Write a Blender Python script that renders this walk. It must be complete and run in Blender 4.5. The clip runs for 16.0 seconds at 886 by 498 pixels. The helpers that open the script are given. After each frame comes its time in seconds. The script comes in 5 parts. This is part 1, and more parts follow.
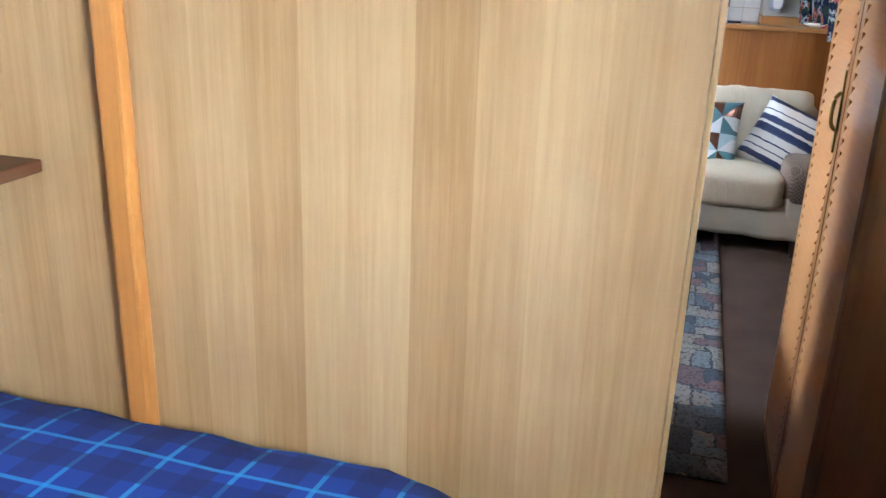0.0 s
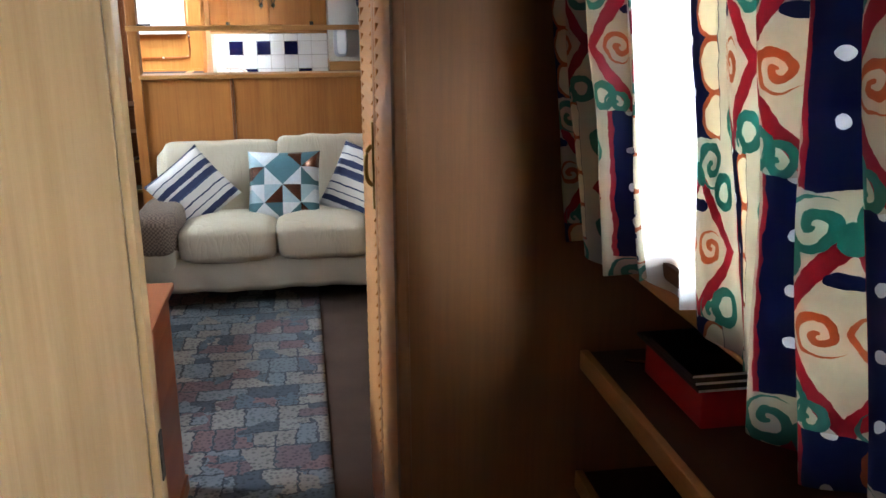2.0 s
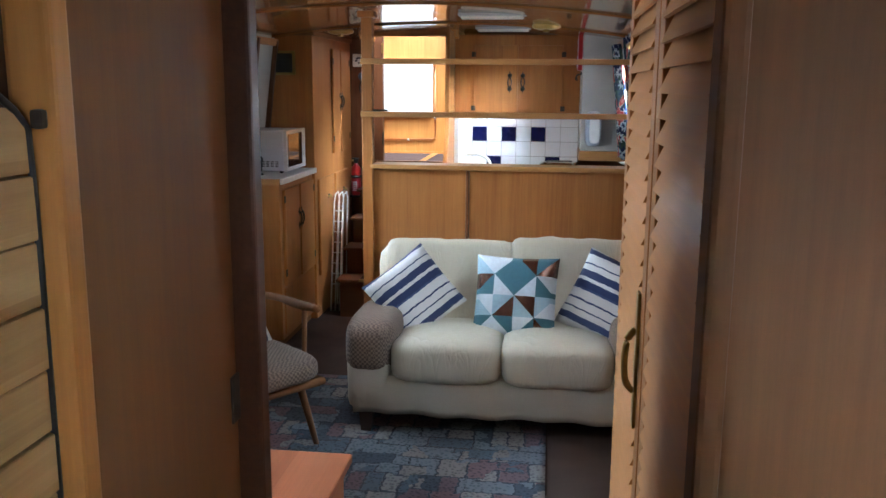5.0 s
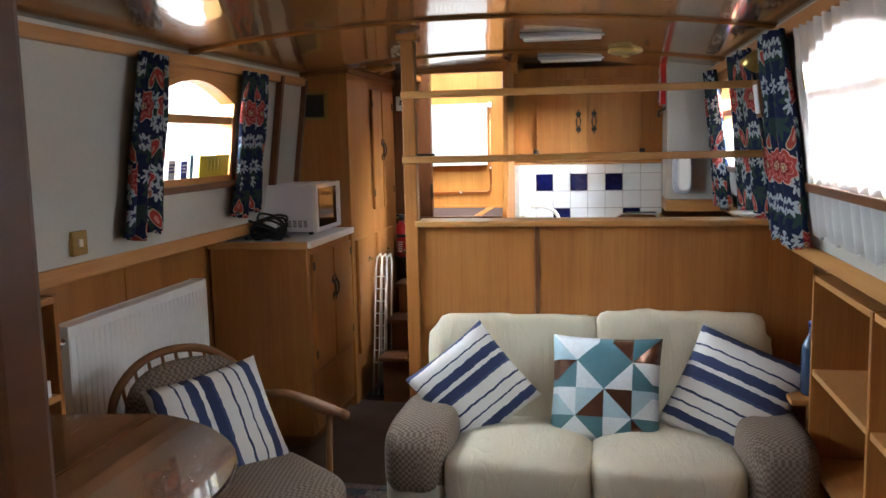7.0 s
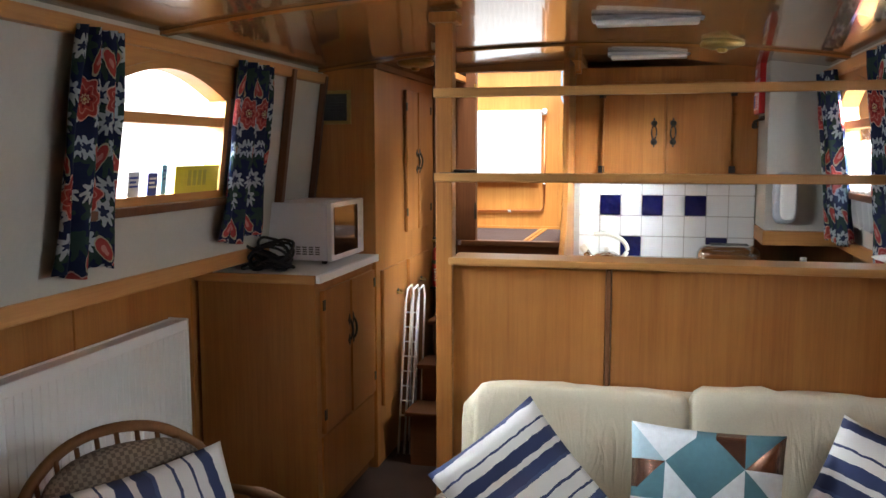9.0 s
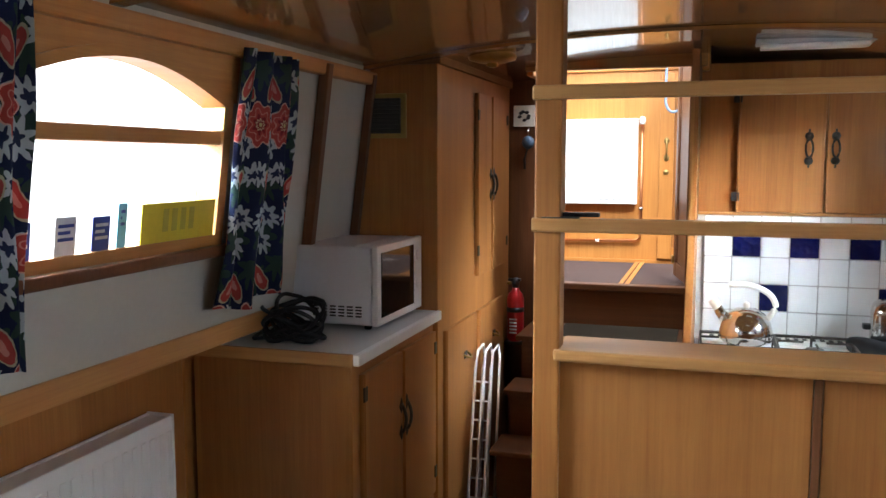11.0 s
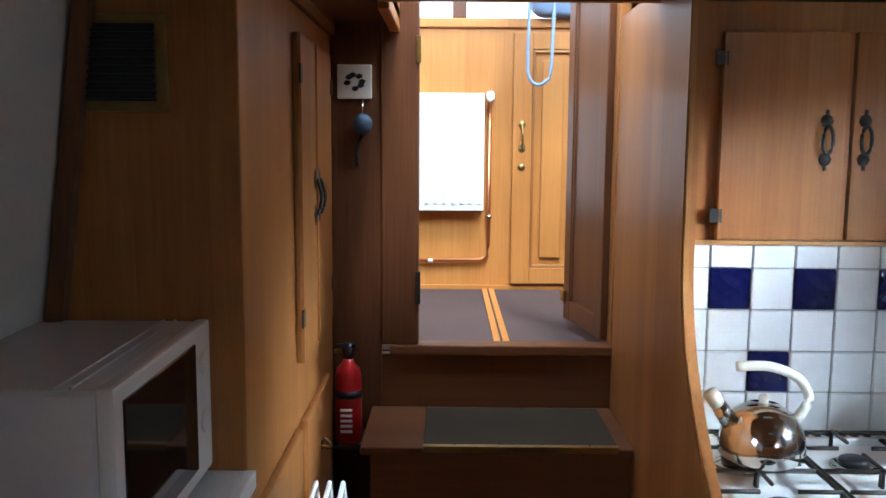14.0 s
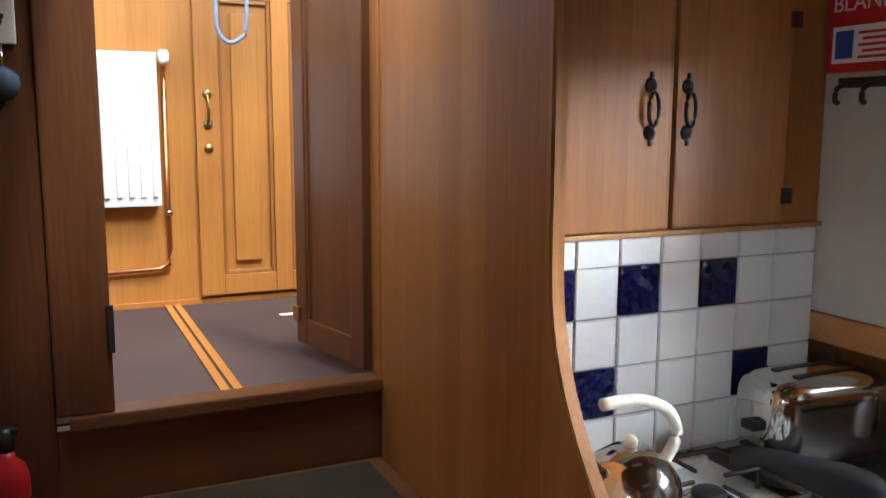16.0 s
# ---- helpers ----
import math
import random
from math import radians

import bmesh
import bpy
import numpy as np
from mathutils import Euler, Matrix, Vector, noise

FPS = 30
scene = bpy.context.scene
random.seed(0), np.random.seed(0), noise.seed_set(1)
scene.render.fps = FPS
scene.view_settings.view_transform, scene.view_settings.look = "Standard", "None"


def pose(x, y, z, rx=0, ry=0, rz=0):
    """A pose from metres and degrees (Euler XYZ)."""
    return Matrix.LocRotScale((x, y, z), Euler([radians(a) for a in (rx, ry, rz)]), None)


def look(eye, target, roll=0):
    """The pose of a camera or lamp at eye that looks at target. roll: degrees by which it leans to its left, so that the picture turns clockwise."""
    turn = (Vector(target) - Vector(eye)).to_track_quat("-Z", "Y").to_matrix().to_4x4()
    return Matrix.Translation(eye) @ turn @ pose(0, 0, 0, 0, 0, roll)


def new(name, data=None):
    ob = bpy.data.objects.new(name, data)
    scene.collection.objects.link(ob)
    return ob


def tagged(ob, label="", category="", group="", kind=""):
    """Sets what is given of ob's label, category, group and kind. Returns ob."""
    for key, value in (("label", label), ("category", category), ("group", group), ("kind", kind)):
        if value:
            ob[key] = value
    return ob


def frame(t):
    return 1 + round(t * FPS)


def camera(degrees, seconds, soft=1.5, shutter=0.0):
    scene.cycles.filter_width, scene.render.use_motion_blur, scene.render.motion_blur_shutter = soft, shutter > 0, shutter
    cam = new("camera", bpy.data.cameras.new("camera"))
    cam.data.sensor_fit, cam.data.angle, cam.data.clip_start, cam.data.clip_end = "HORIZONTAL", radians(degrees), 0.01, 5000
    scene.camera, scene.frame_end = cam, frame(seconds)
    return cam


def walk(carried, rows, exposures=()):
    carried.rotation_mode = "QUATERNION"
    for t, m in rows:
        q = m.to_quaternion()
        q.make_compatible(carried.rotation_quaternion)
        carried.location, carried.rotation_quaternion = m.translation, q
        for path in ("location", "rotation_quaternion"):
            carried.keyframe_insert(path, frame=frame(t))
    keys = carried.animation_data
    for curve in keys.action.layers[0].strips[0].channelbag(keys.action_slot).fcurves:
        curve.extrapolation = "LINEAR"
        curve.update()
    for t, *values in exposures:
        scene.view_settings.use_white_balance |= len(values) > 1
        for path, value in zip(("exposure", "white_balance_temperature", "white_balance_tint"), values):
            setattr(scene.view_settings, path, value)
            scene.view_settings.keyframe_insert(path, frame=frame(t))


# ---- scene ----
cam = camera(54.9, 16.0)
PATH = [
    (0, (-0.22, -0.25, 1.578), (-0.733, 1.567, 0.919), 2.0),
    (0.5, (-0.151, -0.169, 1.577), (-0.386, 1.723, 0.972), 0.8),
    (1, (-0.072, -0.078, 1.578), (-0.072, 1.843, 1.023), 0.3),
    (1.5, (-0.044, -0.009, 1.582), (0.152, 1.909, 1.053), 0.3),
    (2, (-0.007, 0.119, 1.588), (0.306, 2.018, 1.044), -0.2),
    (2.5, (0.035, 0.26, 1.598), (0.355, 2.156, 1.05), -0.5),
    (3, (0.045, 0.368, 1.612), (0.196, 2.286, 1.065), -0.4),
    (3.5, (0.069, 0.467, 1.631), (0.094, 2.396, 1.103), -0.8),
    (4, (0.057, 0.544, 1.657), (0.085, 2.486, 1.179), -0.6),
    (4.5, (0.034, 0.76, 1.649), (-0.03, 2.714, 1.227), -0.6),
    (5, (0.018, 0.915, 1.631), (-0.221, 2.865, 1.255), 0.4),
    (5.2, (0.014, 0.972, 1.64), (-0.276, 2.918, 1.278), 1.0),
    (7.3, (-0.158, 1.99, 1.545), (-0.537, 3.938, 1.302), -1.7),
    (7.5, (-0.165, 2.076, 1.554), (-0.576, 4.017, 1.304), -1.3),
    (8, (-0.211, 2.279, 1.552), (-0.645, 4.215, 1.302), -0.8),
    (8.5, (-0.273, 2.494, 1.576), (-0.705, 4.434, 1.346), -0.4),
    (9, (-0.286, 2.719, 1.562), (-0.758, 4.649, 1.336), -0.1),
    (9.5, (-0.322, 2.965, 1.581), (-0.877, 4.875, 1.366), 0.7),
    (10, (-0.405, 3.228, 1.591), (-1.0, 5.127, 1.398), 0.5),
    (10.2, (-0.447, 3.328, 1.61), (-1.049, 5.227, 1.425), 0.2),
    (12.3, (-0.94, 4.42, 1.615), (-1.544, 6.31, 1.364), -0.3),
    (12.5, (-0.988, 4.551, 1.612), (-1.568, 6.449, 1.36), 0.7),
    (13, (-1.063, 4.771, 1.624), (-1.568, 6.691, 1.383), 2.9),
    (13.5, (-1.127, 4.943, 1.617), (-1.455, 6.898, 1.354), 2.1),
    (14, (-1.224, 5.176, 1.646), (-1.235, 7.161, 1.4), 0.4),
    (14.5, (-1.286, 5.361, 1.632), (-1.029, 7.321, 1.329), 1.3),
    (15, (-1.321, 5.548, 1.626), (-0.864, 7.472, 1.329), 1.7),
    (15.5, (-1.368, 5.708, 1.626), (-0.639, 7.55, 1.352), 1.9),
    (16, (-1.411, 5.896, 1.625), (-0.581, 7.693, 1.339), 0.2),
]
walk(cam, [(t, look(eye, target, roll)) for t, eye, target, roll in PATH], exposures=[(0, 1.3, 5600, 9), (1.5, .92, 5900, 9), (3.5, .5, 6100, 8), (5, .6, 5500, 8), (7.5, .45, 6300, 9), (10, .4, 6400, 10), (12.5, .1, 5200, 6), (14, -.1, 5400, 6), (16, -.35, 6200, 10)])

# ---------------- light ----------------
world = bpy.data.worlds.new("sky")
scene.world = world
world.use_nodes = True
wn = world.node_tree
sky = wn.nodes.new("ShaderNodeTexSky")
sky.sky_type = 'NISHITA'
sky.sun_disc = False
sky.sun_elevation = radians(55)
sky.sun_rotation = radians(150)
wn.links.new(sky.outputs[0], wn.nodes["Background"].inputs[0])
wn.nodes["Background"].inputs[1].default_value = 0.15
sun = new("sun", bpy.data.lights.new("sun", 'SUN'))
sun.data.energy, sun.data.angle, sun.data.color = 4.5, radians(8), (1, .95, .86)
sun.matrix_world = look((0.8, 4, 12), (-0.9, 8.6, 1.5))


def window_light(name, eye, target, w, h, power, spread=150):
    """Sky light that enters at a window opening."""
    ob = new(name, bpy.data.lights.new(name, 'AREA'))
    ob.data.shape, ob.data.size, ob.data.size_y, ob.data.energy = 'RECTANGLE', w, h, power
    ob.data.color = (.84, .93, 1)
    ob.data.spread = radians(spread)
    ob.matrix_world = look(eye, target)
    return ob


LW = 70
window_light("daylight_lounge_left", (-2.25, 5.3, 1.85), (-1.3, 5.6, .7), 1.0, .6, LW * 1.5, 140)
window_light("daylight_lounge_right", (1.0, 4.25, 1.9), (-.25, 4.8, .3), 1.1, .6, LW * 1.5, 130)
window_light("daylight_lounge_south", (-2.25, 3.0, 1.85), (.1, 2.5, 1.1), .7, .6, LW * .75, 140)
window_light("daylight_galley", (1.1, 6.20, 1.96), (-.25, 7.35, 1.1), .45, .22, LW * 1.5, 66)
window_light("daylight_bedroom_right", (1.0, 1.1, 1.85), (-.5, 1.2, 1.0), .9, .7, LW * .7, 150)
# Added at an unseen window, to brighten the pale bulkhead but not the shelf.
window_light("daylight_bedroom_added", (1.0, -.55, 1.75), (-.9, .9, 1.0), .9, .7, LW * 1.7)
window_light("daylight_wheelhouse", (-.9, 7.28, 3.0), (-.9, 8.9, 1.7), 1.6, .8, LW * .8)
window_light("daylight_hatch", (-1.03, 7.52, 2.5), (-.75, 6.9, .9), .6, .4, LW * .04)


# ---------------- materials ----------------
def shader(name, rough=.5, metal=0.0, color=(.5, .5, .5), coat=0.0):
    m = bpy.data.materials.new(name)
    m.use_nodes = True
    b = m.node_tree.nodes["Principled BSDF"]
    b.inputs["Base Color"].default_value = (*color, 1)
    b.inputs["Roughness"].default_value = rough
    b.inputs["Metallic"].default_value = metal
    b.inputs["Coat Weight"].default_value = coat
    return m, m.node_tree.nodes, m.node_tree.links, b


def ramp(nodes, stops, mode='LINEAR'):
    r = nodes.new("ShaderNodeValToRGB")
    r.color_ramp.interpolation = mode
    e = r.color_ramp.elements
    while len(e) < len(stops):
        e.new(.5)
    for k, (p, c) in zip(e, stops):
        k.position, k.color = p, (*c, 1)
    return r


def math_node(nodes, links, op, a, b=None):
    n = nodes.new("ShaderNodeMath")
    n.operation = op
    for i, v in enumerate((a, b)):
        if v is None:
            continue
        if isinstance(v, (int, float)):
            n.inputs[i].default_value = v
        else:
            links.new(v, n.inputs[i])
    return n.outputs[0]


def mix_color(nodes, links, fac, a, b, kind='MIX'):
    n = nodes.new("ShaderNodeMix")
    n.data_type, n.blend_type = 'RGBA', kind
    for sock, v in ((n.inputs[0], fac), (n.inputs[6], a), (n.inputs[7], b)):
        if isinstance(v, (int, float)):
            sock.default_value = v
        elif isinstance(v, tuple):
            sock.default_value = (*v, 1)
        else:
            links.new(v, sock)
    return n.outputs[2]


def wood(name, dark, light, axis='z', strip=.1, rough=.42, contrast=.35, coat=.06):
    """Varnished veneer with the grain along one axis, laid in strips."""
    m, n, l, b = shader(name, rough, coat=coat)
    b.inputs["Specular IOR Level"].default_value = .3
    co = n.new("ShaderNodeTexCoord")
    mp = n.new("ShaderNodeMapping")
    mp.inputs["Scale"].default_value = {'x': (.035, 1, 1), 'y': (1, .035, 1), 'z': (1, 1, .035)}[axis]
    l.new(co.outputs["Object"], mp.inputs[0])
    g = n.new("ShaderNodeTexNoise")
    g.inputs["Scale"].default_value, g.inputs["Detail"].default_value, g.inputs["Roughness"].default_value = 110, 6, .65
    l.new(mp.outputs[0], g.inputs["Vector"])
    c = n.new("ShaderNodeTexNoise")
    c.inputs["Scale"].default_value, c.inputs["Detail"].default_value, c.inputs["Distortion"].default_value = 9, 3, .8
    l.new(mp.outputs[0], c.inputs["Vector"])
    sp = n.new("ShaderNodeSeparateXYZ")
    l.new(co.outputs["Object"], sp.inputs[0])
    cross = {'x': (1, 2), 'y': (0, 2), 'z': (0, 1)}[axis]
    s = math_node(n, l, 'ADD', sp.outputs[cross[0]], sp.outputs[cross[1]])
    s = math_node(n, l, 'DIVIDE', s, strip)
    s = math_node(n, l, 'ADD', s, math_node(n, l, 'MULTIPLY', c.outputs[0], .12))
    s = math_node(n, l, 'FLOOR', s)
    w = n.new("ShaderNodeTexWhiteNoise")
    w.noise_dimensions = '1D'
    l.new(s, w.inputs["W"])
    f = math_node(n, l, 'MULTIPLY', g.outputs[0], .55)
    f = math_node(n, l, 'ADD', f, math_node(n, l, 'MULTIPLY', c.outputs[0], .45))
    f = math_node(n, l, 'ADD', f, math_node(n, l, 'MULTIPLY', math_node(n, l, 'SUBTRACT', w.outputs["Value"], .5), contrast))
    r = ramp(n, [(.28, dark), (.72, light)])
    l.new(f, r.inputs[0])
    st = n.new("ShaderNodeTexNoise")
    st.inputs["Scale"].default_value, st.inputs["Detail"].default_value = 2.2, 4
    l.new(co.outputs["Object"], st.inputs["Vector"])
    sr = ramp(n, [(.3, (.82, .8, .78)), (.6, (1, 1, 1))])
    l.new(st.outputs[0], sr.inputs[0])
    l.new(mix_color(n, l, 1.0, r.outputs[0], sr.outputs[0], 'MULTIPLY'), b.inputs["Base Color"])
    rr = n.new("ShaderNodeMapRange")
    rr.inputs[3].default_value, rr.inputs[4].default_value = rough - .08, rough + .12
    l.new(g.outputs[0], rr.inputs[0])
    l.new(rr.outputs[0], b.inputs["Roughness"])
    bp = n.new("ShaderNodeBump")
    bp.inputs["Strength"].default_value, bp.inputs["Distance"].default_value = .12, .002
    l.new(g.outputs[0], bp.inputs["Height"])
    l.new(bp.outputs[0], b.inputs["Normal"])
    return m


def plain(name, color, rough=.5, metal=0.0, scale=60.0, vary=.12, bump=.1, coat=0.0):
    """A surface of one colour with fine grain and soft blotches."""
    m, n, l, b = shader(name, rough, metal, color, coat)
    if rough > .85:
        b.inputs["Specular IOR Level"].default_value = .15
    co = n.new("ShaderNodeTexCoord")
    a = n.new("ShaderNodeTexNoise")
    a.inputs["Scale"].default_value, a.inputs["Detail"].default_value = scale, 4
    c = n.new("ShaderNodeTexNoise")
    c.inputs["Scale"].default_value, c.inputs["Detail"].default_value = 3.5, 3
    for t in (a, c):
        l.new(co.outputs["Object"], t.inputs["Vector"])
    f = math_node(n, l, 'ADD', math_node(n, l, 'MULTIPLY', a.outputs[0], .5), math_node(n, l, 'MULTIPLY', c.outputs[0], .5))
    r = ramp(n, [(.3, tuple(v * (1 - vary) for v in color)), (.7, tuple(min(1, v * (1 + vary)) for v in color))])
    l.new(f, r.inputs[0])
    l.new(r.outputs[0], b.inputs["Base Color"])
    bp = n.new("ShaderNodeBump")
    bp.inputs["Strength"].default_value, bp.inputs["Distance"].default_value = bump, .003
    l.new(a.outputs[0], bp.inputs["Height"])
    l.new(bp.outputs[0], b.inputs["Normal"])
    return m


OAK = wood("oak_veneer", (.26, .094, .021), (.41, .172, .045), contrast=.2)
OAKX = wood("oak_trim_across", (.34, .15, .045), (.52, .27, .09), 'x', .25, contrast=.1)
OAKY = wood("oak_trim_along", (.36, .15, .045), (.54, .27, .09), 'y', .25, contrast=.1)
PALE = wood("pale_ash_veneer", (.385, .22, .085), (.57, .38, .18), strip=.10, contrast=.3)
# OAK with shade put into its colour, for dim bulkheads; also brown chair wood
OAKD = wood("brown_and_shaded_oak", (.145, .060, .018), (.225, .098, .030), strip=.2, contrast=.15, rough=.6, coat=0)
TEAK = wood("red_teak", (.085, .030, .012), (.165, .063, .023), strip=.5, contrast=.1, rough=.4)
TEAKX = wood("red_teak_across", (.10, .036, .013), (.185, .071, .025), 'x', .5, contrast=.1, rough=.42)
CEIL = wood("varnished_ceiling", (.20, .085, .025), (.29, .135, .043), 'y', .3, rough=.2, contrast=.08, coat=.6)
GOLD = wood("golden_pine", (.44, .17, .036), (.60, .27, .066), strip=.3, contrast=.12)
LIGHTPINE = wood("light_pine_plank", (.46, .28, .10), (.66, .44, .19), 'y', .07, contrast=.4)
CHEST = wood("red_pine", (.32, .10, .04), (.46, .17, .075), 'y', .09, contrast=.3)
DARKOAK = wood("dark_oak_top", (.065, .026, .011), (.19, .08, .033), 'y', .12, rough=.22, contrast=.3, coat=.6)
SHELFWOOD = wood("dark_shelf_wood", (.06, .02, .009), (.11, .04, .014), 'y', .3, contrast=.1)
WHITE = plain("white_painted_lining", (.45, .435, .385), .55, vary=.04, bump=.04)
ENAMEL = plain("white_enamel", (.82, .82, .80), .28, vary=.02, bump=.02, scale=20)
MWWHITE = plain("greyed_white_metal", (.74, .76, .80), .33, vary=.03, bump=.02)
LAMINATE = plain("grey_white_laminate", (.62, .62, .60), .35, vary=.06, scale=180, bump=.02)
TILEW = plain("white_glazed_tile", (.80, .82, .80), .12, vary=.03, scale=12, bump=.05, coat=.4)
GROUT = plain("grey_grout", (.42, .41, .38), .9, vary=.15)
BRASS = plain("aged_brass", (.36, .25, .09), .38, 1.0, vary=.2)
IRON = plain("dark_bronze_iron", (.05, .042, .035), .5, .7, vary=.3)
COPPER = plain("copper_pipe", (.62, .27, .12), .35, 1.0)
STEEL = plain("polished_steel", (.66, .64, .60), .12, 1.0, vary=.04, bump=.01)
BLACK = plain("black_plastic", (.012, .012, .013), .4, vary=.3)
RUBBER = plain("black_rubber", (.006, .006, .007), .75, vary=.3)
GLASSK = plain("dark_oven_glass", (.01, .01, .012), .06, vary=.1, bump=0)
RED = plain("red_paint", (.45, .012, .014), .3, vary=.1, bump=.03)
LEATHER = plain("cream_leather", (.60, .535, .40), .42, vary=.08, scale=220, bump=.25)
_n, _l, _b = LEATHER.node_tree.nodes, LEATHER.node_tree.links, LEATHER.node_tree.nodes["Principled BSDF"]
_co, _mp, _cr = _n.new("ShaderNodeTexCoord"), _n.new("ShaderNodeMapping"), _n.new("ShaderNodeTexNoise")
_mp.inputs["Scale"].default_value = (1, .35, .3)
_cr.inputs["Scale"].default_value, _cr.inputs["Detail"].default_value, _cr.inputs["Distortion"].default_value = 12, 2, 1.6
_l.new(_co.outputs["Object"], _mp.inputs[0])
_l.new(_mp.outputs[0], _cr.inputs["Vector"])
_crease = ramp(_n, [(.40, (1, 1, 1)), (.5, (0, 0, 0)), (.60, (1, 1, 1))])
_l.new(_cr.outputs[0], _crease.inputs[0])
_bp = _n.new("ShaderNodeBump")
_bp.inputs["Strength"].default_value, _bp.inputs["Distance"].default_value = .22, .010
_l.new(_crease.outputs[0], _bp.inputs["Height"])
_l.new(_b.inputs["Normal"].links[0].from_socket, _bp.inputs["Normal"])
_l.new(_bp.outputs[0], _b.inputs["Normal"])
SKIRT = plain("cream_cloth", (.50, .46, .36), .7, vary=.1, scale=260, bump=.3)
CARPET = plain("brown_carpet", (.075, .048, .036), .97, vary=.35, scale=330, bump=.9)
MAT = plain("mauve_brown_matting", (.085, .058, .052), .9, vary=.2, scale=260, bump=.5)
COIR = plain("step_carpet", (.06, .045, .028), .95, vary=.35, scale=300, bump=.9)
PLAST = plain("cream_plastic", (.68, .64, .54), .4, vary=.06)
DARKLEG = plain("dark_stained_leg", (.035, .017, .010), .4, vary=.2)
PAPERB = plain("blue_print", (.03, .06, .32), .5)
PAPERW = plain("white_print", (.75, .77, .80), .6)
YELLOW = plain("yellow_plate", (.62, .50, .03), .45, vary=.08)
PEWTER = plain("grey_silver_plastic", (.42, .46, .52), .3, .3)
STRAP = plain("blue_grey_webbing", (.20, .27, .38), .8, scale=300, bump=.5)
def net_cloth(name, open_weave):
    """Thin white cloth that lets daylight through."""
    m, n, l, b = shader(name, .9, color=(.85, .86, .87))
    t = n.new("ShaderNodeBsdfTranslucent")
    t.inputs[0].default_value = (.9, .9, .9, 1)
    x = n.new("ShaderNodeBsdfTransparent")
    m1, m2 = n.new("ShaderNodeMixShader"), n.new("ShaderNodeMixShader")
    m1.inputs[0].default_value, m2.inputs[0].default_value = .65, open_weave
    l.new(b.outputs[0], m1.inputs[1])
    l.new(t.outputs[0], m1.inputs[2])
    l.new(m1.outputs[0], m2.inputs[1])
    l.new(x.outputs[0], m2.inputs[2])
    l.new(m2.outputs[0], n["Material Output"].inputs[0])
    return m


SHEER = net_cloth("white_net_curtain", .4)
# Plain white stands in for printed cloth bleached out by strong backlight.
BLOWN_WHITE = net_cloth("backlight_white_cloth", .06)
OUTSIDE, _n, _l, _b = shader("bright_overcast_distance", 1.0, color=(.8, .8, .8))
_b.inputs["Emission Color"].default_value = (.92, .96, 1, 1)
_b.inputs["Emission Strength"].default_value = 1.5

GLASS, _n, _l, _b = shader("window_glass", .02, color=(.95, .97, .97))
_b.inputs["Transmission Weight"].default_value = 1.0
_b.inputs["IOR"].default_value = 1.1


